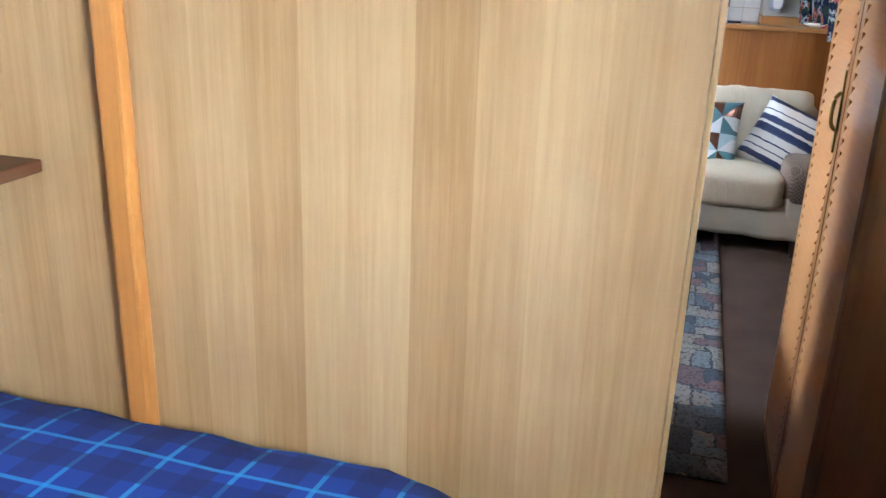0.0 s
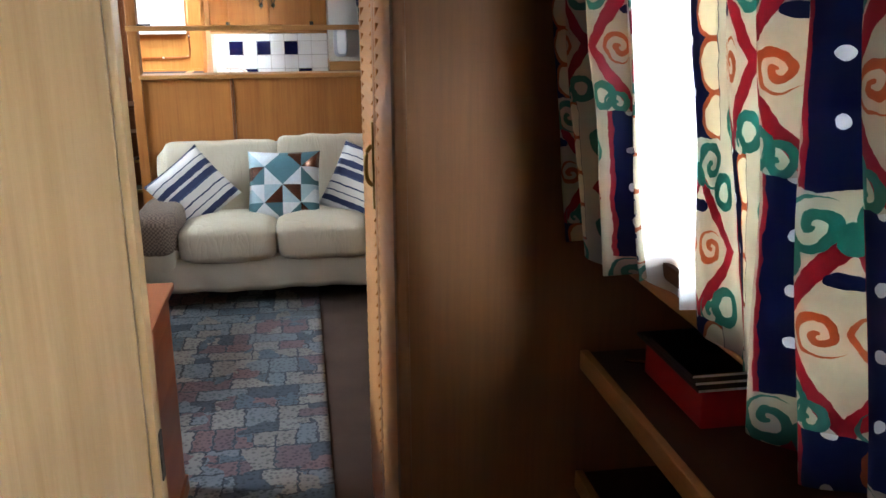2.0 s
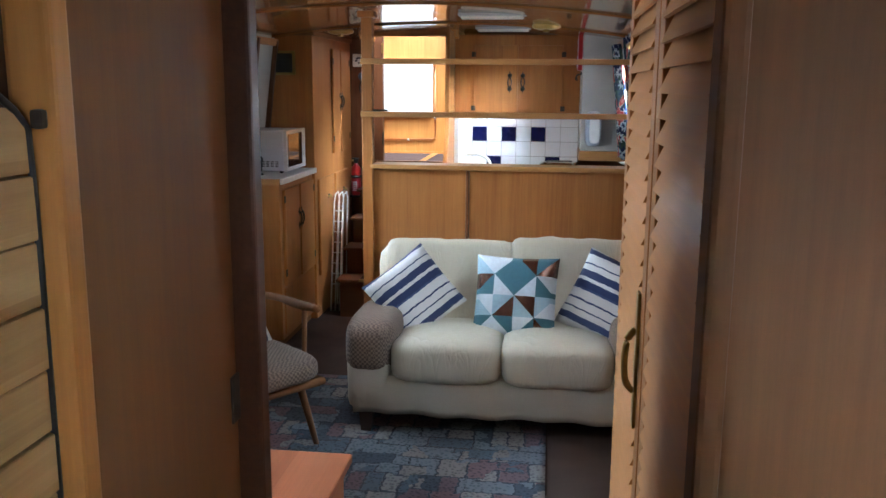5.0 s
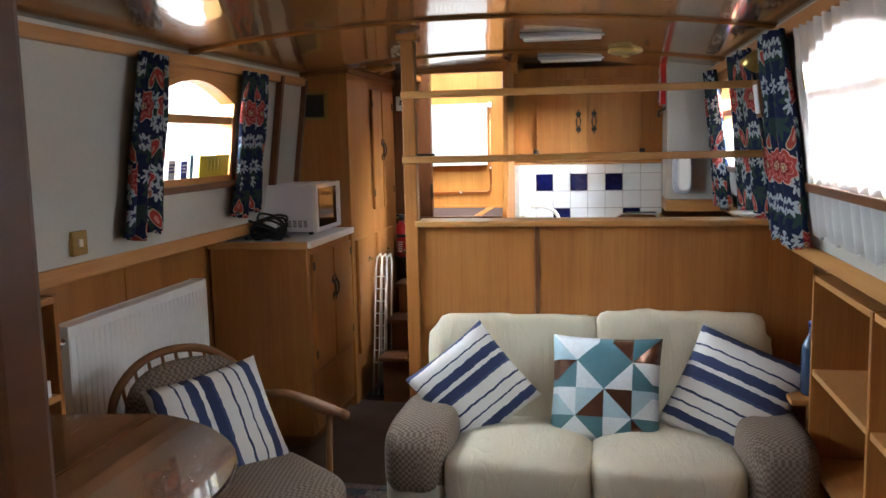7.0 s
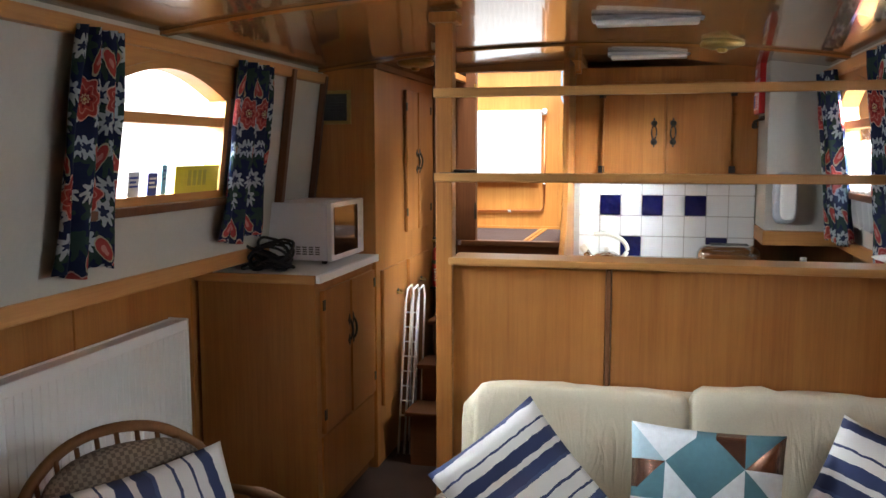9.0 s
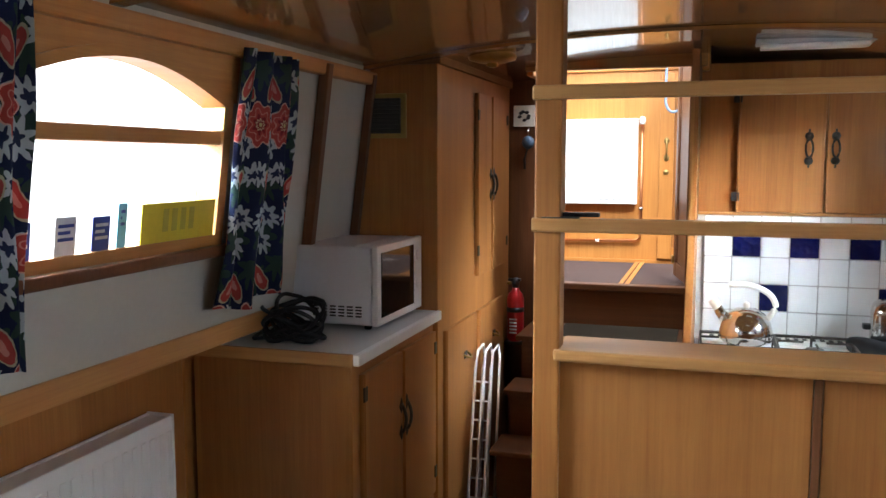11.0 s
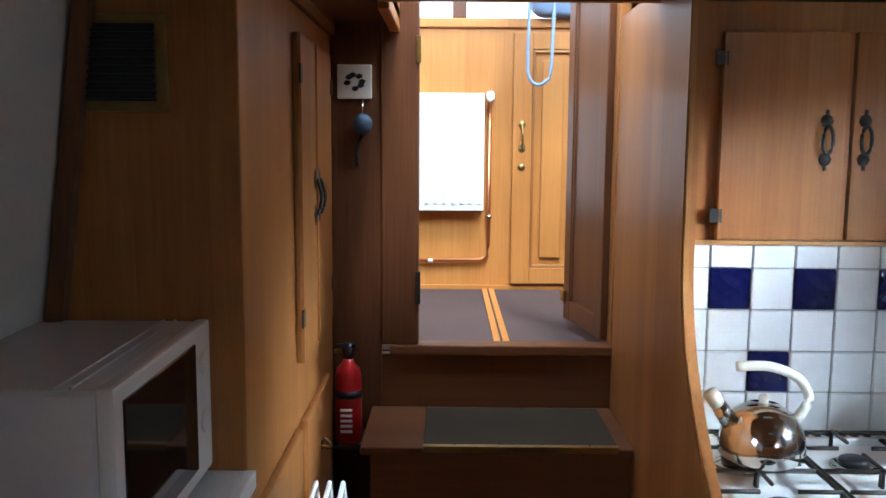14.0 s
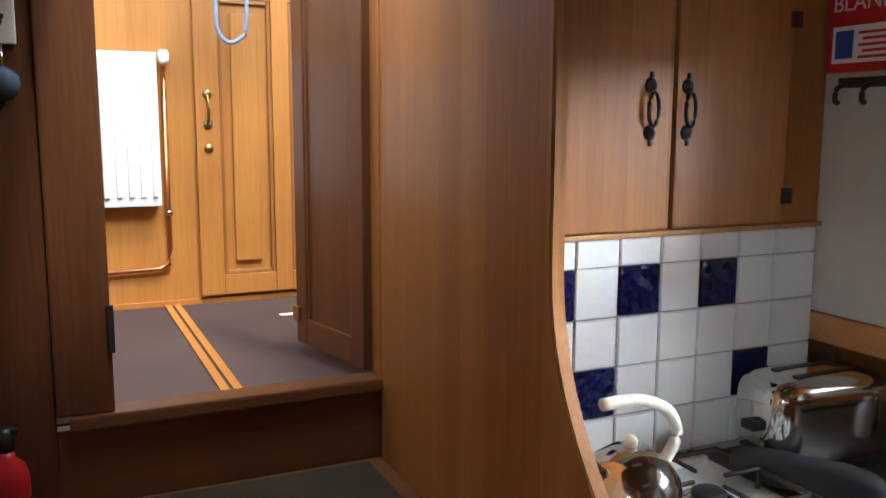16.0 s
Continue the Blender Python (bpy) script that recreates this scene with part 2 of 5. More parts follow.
class Print:
    """Printed cloth drawn from shapes on a repeating block, in metres along and up the cloth."""

    def __init__(self, name, ground, block, translucent):
        self.m, self.n, self.l, self.b = shader(name, .85)
        self.b.inputs["Specular IOR Level"].default_value = .2
        co = self.n.new("ShaderNodeTexCoord")
        wob = self.n.new("ShaderNodeTexNoise")
        wob.inputs["Scale"].default_value, wob.inputs["Detail"].default_value = 26, 3
        self.l.new(co.outputs["UV"], wob.inputs["Vector"])
        off = self.n.new("ShaderNodeVectorMath")
        off.operation = 'MULTIPLY_ADD'
        off.inputs[1].default_value = (.018, .018, 0)
        self.l.new(wob.outputs["Color"], off.inputs[0])
        self.l.new(co.outputs["UV"], off.inputs[2])
        sp = self.n.new("ShaderNodeSeparateXYZ")
        self.l.new(off.outputs[0], sp.inputs[0])
        self.p, self.q = block
        row = self.op('FLOOR', self.op('DIVIDE', sp.outputs[1], self.q))
        u = self.op('ADD', self.op('DIVIDE', sp.outputs[0], self.p), self.op('MULTIPLY', row, .5))
        self.u = self.op('MULTIPLY', self.op('SUBTRACT', self.op('FRACT', u), .5), self.p)
        self.v = self.op('MULTIPLY', self.op('SUBTRACT', self.op('FRACT', self.op('DIVIDE', sp.outputs[1], self.q)), .5), self.q)
        self.weave = wob.outputs[0]
        self.raw = sp.outputs
        self.col = ground
        self.translucent = translucent

    def op(self, kind, a, b=None):
        return math_node(self.n, self.l, kind, a, b)

    def polar(self, cu, cv, squash=1.0, turn=0.0):
        a, b = self.op('SUBTRACT', self.u, cu), self.op('SUBTRACT', self.v, cv)
        c, s = math.cos(turn), math.sin(turn)
        x = self.op('ADD', self.op('MULTIPLY', a, c), self.op('MULTIPLY', b, s))
        y = self.op('MULTIPLY', self.op('SUBTRACT', self.op('MULTIPLY', b, c), self.op('MULTIPLY', a, s)), squash)
        r = self.op('SQRT', self.op('ADD', self.op('MULTIPLY', x, x), self.op('MULTIPLY', y, y)))
        return r, self.op('ARCTAN2', y, x)

    def lobed(self, pol, size, lobes, depth, phase=0.0):
        """Positive inside a petalled outline."""
        wave = self.op('COSINE', self.op('ADD', self.op('MULTIPLY', pol[1], lobes), phase))
        return self.op('SUBTRACT', self.op('ADD', self.op('MULTIPLY', wave, size * depth), size), pol[0])

    def paint(self, inside, color):
        self.col = mix_color(self.n, self.l, self.op('GREATER_THAN', inside, 0.0), self.col, color)

    def both(self, a, b):
        return self.op('MINIMUM', a, b)

    def line(self, d, width):
        return self.op('SUBTRACT', width, self.op('ABSOLUTE', d))

    def spiral(self, cu, cv, size, pitch, color, hand=1):
        r, th = self.polar(cu, cv)
        w = self.op('FRACT', self.op('ADD', self.op('DIVIDE', r, pitch), self.op('MULTIPLY', th, hand / (2 * math.pi))))
        self.paint(self.both(self.op('SUBTRACT', .5, w), self.op('SUBTRACT', size, r)), color)

    def done(self):
        shade = ramp(self.n, [(.3, (.88, .88, .88)), (.65, (1, 1, 1))])
        self.l.new(self.weave, shade.inputs[0])
        col = mix_color(self.n, self.l, 1.0, self.col, shade.outputs[0], 'MULTIPLY')
        self.l.new(col, self.b.inputs["Base Color"])
        t = self.n.new("ShaderNodeBsdfTranslucent")
        self.l.new(col, t.inputs[0])
        mx = self.n.new("ShaderNodeMixShader")
        mx.inputs[0].default_value = self.translucent
        self.l.new(self.b.outputs[0], mx.inputs[1])
        self.l.new(t.outputs[0], mx.inputs[2])
        self.l.new(mx.outputs[0], self.n["Material Output"].inputs[0])
        return self.m


def floral_cloth():
    p = Print("dark_floral_cloth", (.010, .016, .052), (.25, .27), .16)
    leaf, pale, red, pink = (.025, .05, .04), (.38, .42, .44), (.36, .055, .045), (.52, .22, .18)
    for cu, cv, ph in ((-.075, -.075, 0), (.075, -.075, 1), (-.08, .07, 2), (.08, .07, .5), (0, .11, 0)):
        p.paint(p.lobed(p.polar(cu, cv, .8), .034, 7, .35, ph), leaf)
    for cu, cv, tn in ((-.062, -.020, .5), (.066, -.018, -.6), (-.04, -.092, 1.2), (.05, -.088, -1.0), (.09, .10, .3), (-.088, .10, -.4)):
        q = p.polar(cu * 1.25, cv, 1.5, tn)
        p.paint(p.lobed(q, .040, 9, .28), pale)
        p.paint(p.lobed(q, .016, 5, .3), (.02, .03, .075))
    for cu, tn in ((-.052, 2.1), (.052, 1.04)):
        q = p.polar(cu, .068, 2.3, tn)
        p.paint(p.lobed(q, .046, 2, .08), (.40, .36, .25))
        p.paint(p.lobed(q, .039, 2, .08), red)
        p.paint(p.lobed(q, .016, 2, .1), pink)
    q = p.polar(0, -.035)
    p.paint(p.lobed(q, .058, 7, .12), (.62, .36, .30))
    p.paint(p.lobed(q, .054, 7, .12), red)
    p.paint(p.line(p.lobed(q, .036, 7, .2), .002), pink)
    p.paint(p.lobed(q, .023, 7, .25), (.20, .02, .025))
    p.paint(p.line(p.lobed(q, .013, 9, .2), .002), (.55, .42, .28))
    p.paint(p.lobed(q, .006, 5, .1), (.50, .42, .20))
    return p.done()


def scroll_cloth():
    p = Print("cream_scroll_cloth", (.52, .48, .38), (.30, .24), .4)
    teal, rust, wine, navy = (.06, .20, .165), (.40, .13, .06), (.30, .035, .055), (.02, .028, .085)
    p.paint(p.line(p.op('SUBTRACT', p.op('ADD', p.op('ABSOLUTE', p.op('SUBTRACT', p.u, .055)), p.op('MULTIPLY', p.op('ABSOLUTE', p.op('ADD', p.v, .02)), .75)), .072), .011), wine)
    for sgn in (1, -1):
        p.spiral(.055 + sgn * .024, -.02, .024, .017, rust, sgn)
        p.spiral(.055 + sgn * .030, .088, .030, .022, teal, -sgn)
        p.spiral(.055 + sgn * .030, -.108, .022, .019, teal, sgn)
    for cu, cv in ((-.005, .055), (.115, .055), (0, -.095), (.11, -.095)):
        p.paint(p.line(p.op('SUBTRACT', p.polar(cu, cv)[0], .018), .006), teal)
    p.paint(p.lobed(p.polar(.055, .035, 1.6), .016, 2, .2), navy)
    p.paint(p.lobed(p.polar(.055, .075, .5), .010, 2, .2), teal)
    band = p.line(p.op('ADD', p.u, .098), .045)
    p.paint(band, navy)
    for k in range(4):
        cv = -.09 + k * .06
        q = p.polar(-.135, cv, .9)
        keep = p.both(p.op('SUBTRACT', .030, q[0]), p.op('ADD', p.u, .142))
        p.paint(keep, rust)
        p.paint(p.both(p.op('SUBTRACT', .024, q[0]), p.op('ADD', p.u, .142)), (.68, .62, .46))
        p.paint(p.op('SUBTRACT', .0065, p.polar(-.082, cv + .03)[0]), (.72, .72, .70))
    p.paint(p.line(p.op('ADD', p.u, .050), .004), wine)
    return p.done()


FLORAL = floral_cloth()
SCROLL = scroll_cloth()
TARTAN, _n, _l, _b = shader("blue_tartan_blanket", .95)
_co = _n.new("ShaderNodeTexCoord")
_sp = _n.new("ShaderNodeSeparateXYZ")
_l.new(_co.outputs["Object"], _sp.inputs[0])
_col = (.012, .05, .30)
for _ax in (0, 1):
    for _w, _o, _c in ((.14, 0, (.01, .022, .13)), (.14, .06, (.05, .34, .72))):
        _f = math_node(_n, _l, 'FRACT', math_node(_n, _l, 'DIVIDE', math_node(_n, _l, 'ADD', _sp.outputs[_ax], 5 + _o), _w))
        _t = math_node(_n, _l, 'LESS_THAN', _f, .36 if _o == 0 else .07)
        _col = mix_color(_n, _l, math_node(_n, _l, 'MULTIPLY', _t, .65), _col, _c)
_l.new(_col, _b.inputs["Base Color"])

STRIPE, _n, _l, _b = shader("blue_striped_linen", .9)
_co = _n.new("ShaderNodeTexCoord")
_sp = _n.new("ShaderNodeSeparateXYZ")
_l.new(_co.outputs["Object"], _sp.inputs[0])
_nz = _n.new("ShaderNodeTexNoise")
_nz.inputs["Scale"].default_value, _nz.inputs["Detail"].default_value = 30, 3
_l.new(_co.outputs["Object"], _nz.inputs["Vector"])
_s = math_node(_n, _l, 'ADD', math_node(_n, _l, 'DIVIDE', _sp.outputs[0], .46), .5)
_s = math_node(_n, _l, 'ADD', _s, math_node(_n, _l, 'MULTIPLY', math_node(_n, _l, 'SUBTRACT', _nz.outputs[0], .5), .03))
NAVY, LINEN = (.03, .042, .11), (.66, .64, .60)
_r = ramp(_n, [(0, LINEN), (.06, NAVY), (.12, LINEN), (.22, NAVY), (.235, LINEN), (.30, NAVY), (.38, LINEN), (.42, NAVY), (.50, (.05, .07, .16)), (.52, LINEN),
               (.62, NAVY), (.64, LINEN), (.72, NAVY), (.735, LINEN), (.80, NAVY), (.87, LINEN)], 'CONSTANT')
_l.new(_s, _r.inputs[0])
_l.new(_r.outputs[0], _b.inputs["Base Color"])

CHECK, _n, _l, _b = shader("brown_check_tweed", .95)
_co = _n.new("ShaderNodeTexCoord")
_ck = _n.new("ShaderNodeTexChecker")
_ck.inputs["Scale"].default_value = 90
_ck.inputs["Color1"].default_value, _ck.inputs["Color2"].default_value = (.10, .07, .05, 1), (.20, .15, .11, 1)
_l.new(_co.outputs["Object"], _ck.inputs["Vector"])
_l.new(_ck.outputs[0], _b.inputs["Base Color"])

RUG, _n, _l, _b = shader("patchwork_rug_pile", .97)
_co = _n.new("ShaderNodeTexCoord")
_wob = _n.new("ShaderNodeTexNoise")
_wob.inputs["Scale"].default_value = 40
_l.new(_co.outputs["Object"], _wob.inputs["Vector"])
_mp = _n.new("ShaderNodeMapping")
_mp.inputs["Location"].default_value = (3, 1, 0)
_wv = _n.new("ShaderNodeVectorMath")
_wv.operation = 'MULTIPLY_ADD'
_wv.inputs[1].default_value = (.035, .035, 0)
_l.new(_wob.outputs["Color"], _wv.inputs[0])
_l.new(_co.outputs["Object"], _wv.inputs[2])
_l.new(_wv.outputs[0], _mp.inputs[0])
_layers = []
for _sc, _bw, _rh in ((1, .21, .105), (1, .13, .17)):
    _bt = _n.new("ShaderNodeTexBrick")
    _bt.offset, _bt.squash, _bt.squash_frequency = .37, .6, 3
    _bt.inputs["Scale"].default_value, _bt.inputs["Brick Width"].default_value, _bt.inputs["Row Height"].default_value = _sc, _bw, _rh
    _bt.inputs["Mortar Size"].default_value, _bt.inputs["Mortar Smooth"].default_value = .006, .6
    _bt.inputs["Color1"].default_value, _bt.inputs["Color2"].default_value, _bt.inputs["Mortar"].default_value = (0, 0, 0, 1), (1, 1, 1, 1), (.05, .05, .05, 1)
    _l.new(_mp.outputs[0], _bt.inputs["Vector"])
    _rr = ramp(_n, [(0, (.06, .08, .10)), (.18, (.16, .19, .21)), (.36, (.17, .11, .115)), (.5, (.22, .21, .19)), (.66, (.085, .12, .15)), (.82, (.14, .10, .11)), (.92, (.24, .24, .22))], 'CONSTANT')
    _l.new(_bt.outputs["Color"], _rr.inputs[0])
    _layers.append((mix_color(_n, _l, _bt.outputs["Fac"], _rr.outputs[0], (.045, .055, .07)), _bt))
_big = _n.new("ShaderNodeTexNoise")
_big.inputs["Scale"].default_value = 4
_l.new(_mp.outputs[0], _big.inputs["Vector"])
_mx = mix_color(_n, _l, math_node(_n, _l, 'GREATER_THAN', _big.outputs[0], .5), _layers[0][0], _layers[1][0])
_fl = _n.new("ShaderNodeTexVoronoi")
_fl.inputs["Scale"].default_value = 55
_l.new(_co.outputs["Object"], _fl.inputs["Vector"])
_fr = ramp(_n, [(.2, (.50, .52, .55)), (.5, (1.05, 1.05, 1.08))])
_l.new(_fl.outputs["Distance"], _fr.inputs[0])
_l.new(mix_color(_n, _l, 1.0, _mx, _fr.outputs[0], 'MULTIPLY'), _b.inputs["Base Color"])
_bp = _n.new("ShaderNodeBump")
_bp.inputs["Strength"].default_value, _bp.inputs["Distance"].default_value = .6, .004
_l.new(_wob.outputs[0], _bp.inputs["Height"])
_l.new(_bp.outputs[0], _b.inputs["Normal"])

TILEB, _n, _l, _b = shader("cobalt_relief_tile", .14, color=(.004, .005, .045), coat=.2)
_co = _n.new("ShaderNodeTexCoord")
_vo = _n.new("ShaderNodeTexVoronoi")
_vo.inputs["Scale"].default_value = 38
_l.new(_co.outputs["Object"], _vo.inputs["Vector"])
_bp = _n.new("ShaderNodeBump")
_bp.inputs["Strength"].default_value, _bp.inputs["Distance"].default_value = .8, .006
_l.new(_vo.outputs["Distance"], _bp.inputs["Height"])
_l.new(_bp.outputs[0], _b.inputs["Normal"])


# ---------------- mesh helpers ----------------
def finish(bm, name, mat, parent=None, smooth=False):
    me = bpy.data.meshes.new(name)
    bm.normal_update()
    bm.to_mesh(me)
    bm.free()
    for m in (mat if isinstance(mat, (list, tuple)) else [mat]):
        me.materials.append(m)
    if smooth:
        for p in me.polygons:
            p.use_smooth = True
    ob = new(name, me)
    if parent:
        ob.parent = parent
    return ob


def thing(name, label, category, at=None, group=""):
    e = new(name)
    if at is not None:
        e.matrix_world = at
    return tagged(e, label, category, group)


def box(name, x0, x1, y0, y1, z0, z1, mat, parent=None, bev=.003, lean=0.0):
    """A block with softened edges; lean shifts x per metre of height."""
    bm = bmesh.new()
    bmesh.ops.create_cube(bm, size=1)
    for v in bm.verts:
        v.co = Vector(((x0 + x1) / 2 + v.co.x * (x1 - x0), (y0 + y1) / 2 + v.co.y * (y1 - y0), (z0 + z1) / 2 + v.co.z * (z1 - z0)))
        v.co.x += lean * (v.co.z - 1.12)
    if bev:
        bmesh.ops.bevel(bm, geom=bm.edges[:], offset=min(bev, .45 * min(x1 - x0, y1 - y0, z1 - z0)), segments=2, affect='EDGES', profile=.6)
    return finish(bm, name, mat, parent)


def structure(ob, label):
    return tagged(ob, label, kind="structure")


def prism(name, outline, axis, a, b, mat, parent=None, bev=.002):
    """An outline in a plane, given thickness along an axis from a to b."""
    bm = bmesh.new()
    order = {'x': lambda p, q, d: (d, p, q), 'y': lambda p, q, d: (p, d, q), 'z': lambda p, q, d: (p, q, d)}[axis]
    lo = [bm.verts.new(order(p, q, a)) for p, q in outline]
    hi = [bm.verts.new(order(p, q, b)) for p, q in outline]
    bm.faces.new(lo)
    bm.faces.new(hi[::-1])
    k = len(lo)
    for i in range(k):
        bm.faces.new((lo[i], hi[i], hi[(i + 1) % k], lo[(i + 1) % k]))
    bmesh.ops.recalc_face_normals(bm, faces=bm.faces[:])
    if bev:
        es = [e for e in bm.edges if len(e.link_faces) == 2 and e.calc_face_angle(0) > .7]
        bmesh.ops.bevel(bm, geom=es, offset=bev, segments=2, affect='EDGES')
    return finish(bm, name, mat, parent)


def lathe(name, profile, mat, parent=None, at=(0, 0, 0), seg=28):
    bm = bmesh.new()
    rings = []
    for r, z in profile:
        rings.append([bm.verts.new((at[0] + r * math.cos(2 * math.pi * i / seg), at[1] + r * math.sin(2 * math.pi * i / seg), at[2] + z)) for i in range(seg)])
    for p, q in zip(rings, rings[1:]):
        for i in range(seg):
            bm.faces.new((p[i], p[(i + 1) % seg], q[(i + 1) % seg], q[i]))
    bm.faces.new(rings[0][::-1])
    bm.faces.new(rings[-1])
    return finish(bm, name, mat, parent, True)


def tube(name, pts, r, mat, parent=None, closed=False, res=6, smooth_curve=False):
    """A round bar along points."""
    P = [Vector(p) for p in pts]
    if smooth_curve:
        Q = []
        k = len(P)
        for i in range(k if closed else k - 1):
            p0, p1, p2, p3 = (P[(i + j) % k] if closed else P[max(0, min(k - 1, i + j))] for j in (-1, 0, 1, 2))
            for s in range(5):
                t = s / 5
                Q.append(.5 * ((2 * p1) + (p2 - p0) * t + (2 * p0 - 5 * p1 + 4 * p2 - p3) * t * t + (3 * p1 - p0 - 3 * p2 + p3) * t ** 3))
        if not closed:
            Q.append(P[-1])
        P = Q
    bm = bmesh.new()
    rings = []
    k = len(P)
    for i, p in enumerate(P):
        d = (P[(i + 1) % k] - P[i - 1]) if closed else (P[min(k - 1, i + 1)] - P[max(0, i - 1)])
        d.normalize()
        u = d.cross(Vector((0, 0, 1)) if abs(d.z) < .95 else Vector((1, 0, 0))).normalized()
        w = d.cross(u)
        rad = r[i * len(r) // k] if isinstance(r, (list, tuple)) else r
        rings.append([bm.verts.new(p + (u * math.cos(2 * math.pi * j / res) + w * math.sin(2 * math.pi * j / res)) * rad) for j in range(res)])
    for i in range(k if closed else k - 1):
        p, q = rings[i], rings[(i + 1) % k]
        for j in range(res):
            bm.faces.new((p[j], p[(j + 1) % res], q[(j + 1) % res], q[j]))
    if not closed:
        bm.faces.new(rings[0][::-1])
        bm.faces.new(rings[-1])
    return finish(bm, name, mat, parent, True)


def soft(name, size, mat, at, parent=None, power=5.0, wrinkle=.006, cuts=9, puff=0.0, seed=0):
    """An upholstered block: rounded, a little swollen and creased."""
    bm = bmesh.new()
    bmesh.ops.create_cube(bm, size=2)
    bmesh.ops.subdivide_edges(bm, edges=bm.edges[:], cuts=cuts, use_grid_fill=True)
    for v in bm.verts:
        c = v.co.copy()
        k = (abs(c.x) ** power + abs(c.y) ** power + abs(c.z) ** power) ** (1 / power)
        c /= k
        bulge = 1 + puff * (1 - c.x ** 2) * (1 - c.y ** 2)
        c = Vector((c.x * size[0] / 2, c.y * size[1] / 2, c.z * size[2] / 2 * bulge))
        nz = noise.noise(Vector((c.x * 7 + seed * 3.1, c.y * 7, c.z * 7))) + .6 * noise.noise(Vector((c.x * 28 + seed, c.y * 6, c.z * 6)))
        c += c.normalized() * nz * wrinkle
        v.co = c
    ob = finish(bm, name, mat, parent, True)
    ob.matrix_world = at
    return ob


def pillow(name, w, d, mat, at, label, pick=None, group="cushions"):
    """A scatter cushion with pinched corners and a seam."""
    bm = bmesh.new()
    n = 16
    uv = [[], []]
    for s, sign in enumerate((1, -1)):
        for i in range(n + 1):
            for j in range(n + 1):
                u, v = 2 * i / n - 1, 2 * j / n - 1
                h = (max(0, (1 - u ** 4) * (1 - v ** 4))) ** .55
                pin = 1 - .05 * (1 - abs(u) ** 2) * abs(v) ** 3
                pin2 = 1 - .05 * (1 - abs(v) ** 2) * abs(u) ** 3
                z = sign * d / 2 * h * (1 + .10 * noise.noise(Vector((u * 2.5, v * 2.5, s * 5 + w * 30))))
                uv[s].append(bm.verts.new((u * w / 2 * pin2, v * w / 2 * pin, z)))
        for i in range(n):
            for j in range(n):
                a, b, c, e = (uv[s][k] for k in (i * (n + 1) + j, (i + 1) * (n + 1) + j, (i + 1) * (n + 1) + j + 1, i * (n + 1) + j + 1))
                quad = (a, b, c, e) if s == 0 else (e, c, b, a)
                if pick:
                    ci, cj = i // 4, j // 4
                    odd = (ci + cj) % 2
                    for tri in (((a, b, c), (a, c, e)) if not odd else ((a, b, e), (b, c, e))):
                        t3 = tri if s == 0 else tri[::-1]
                        f = bm.faces.new(t3)
                        mu = sum(2 * (q.co.x / w) + 1 for q in tri) / 3 * 2 - ci
                        mv = sum(2 * (q.co.y / w) + 1 for q in tri) / 3 * 2 - cj
                        upper = (mv > mu) if not odd else (mu + mv > 1)
                        f.material_index = pick[(ci * 4 + cj) * 2 + int(upper)]
                else:
                    bm.faces.new(quad)
    bmesh.ops.remove_doubles(bm, verts=bm.verts[:], dist=.0004)
    ob = finish(bm, name, mat, None, True)
    ob.matrix_world = at
    return tagged(ob, label, "cushion", group)


def curtain(name, y0, y1, z0, z1, x, lean, mat, label, folds=4, depth=.03, gather=.0, group="curtains"):
    """A pleated hanging along the hull side, gathered at the head."""
    bm = bmesh.new()
    uvl = bm.loops.layers.uv.new("UVMap")
    nu, nv = folds * 12, 14
    rows, par = [], {}
    yc = (y0 + y1) / 2
    for j in range(nv + 1):
        v = j / nv
        row = []
        for i in range(nu + 1):
            u = i / nu
            half = (y1 - y0) / 2 * (1 - gather * v)
            yy = yc + (2 * u - 1) * half + .008 * math.sin(v * 7 + u * 9)
            ph = u * folds * 2 * math.pi + .5 * math.sin(3 * v + 5 * u)
            xx = x + lean * (z0 + v * (z1 - z0) - 1.12) + depth * math.sin(ph) * (1 - .3 * v) + .006 * noise.noise(Vector((u * 8, v * 5, y0)))
            zz = z0 + v * (z1 - z0) + (.012 * math.sin(ph * .5 + 1) if j == 0 else 0)
            q = bm.verts.new((xx, yy, zz))
            par[q] = (u * (y1 - y0) * 1.7 + y0, v * (z1 - z0) + z0)
            row.append(q)
        rows.append(row)
    for p, q in zip(rows, rows[1:]):
        for i in range(nu):
            f = bm.faces.new((p[i], p[i + 1], q[i + 1], q[i]))
            for lp in f.loops:
                lp[uvl].uv = par[lp.vert]
    ob = finish(bm, name, mat, None, True)
    sol = ob.modifiers.new("thickness", 'SOLIDIFY')
    sol.thickness = .0025
    return tagged(ob, label, "curtain", group)


# ---------------- setting ----------------
structure(box("floor", -2.15, .85, -1.6, 7.745, -.06, 0, CARPET, bev=0), "worn dark brown fitted carpet")
LEAN = .133
WINDOWS_L = [(2.65, 3.40), (4.88, 5.70)]
SILLS = {.72: 1.20}
# The first opening is out of view, added for the lamp on the pale bulkhead.
WINDOWS_R = [(-1.0, -.1), (.72, 1.5), (3.75, 4.82), (6.12, 6.8)]


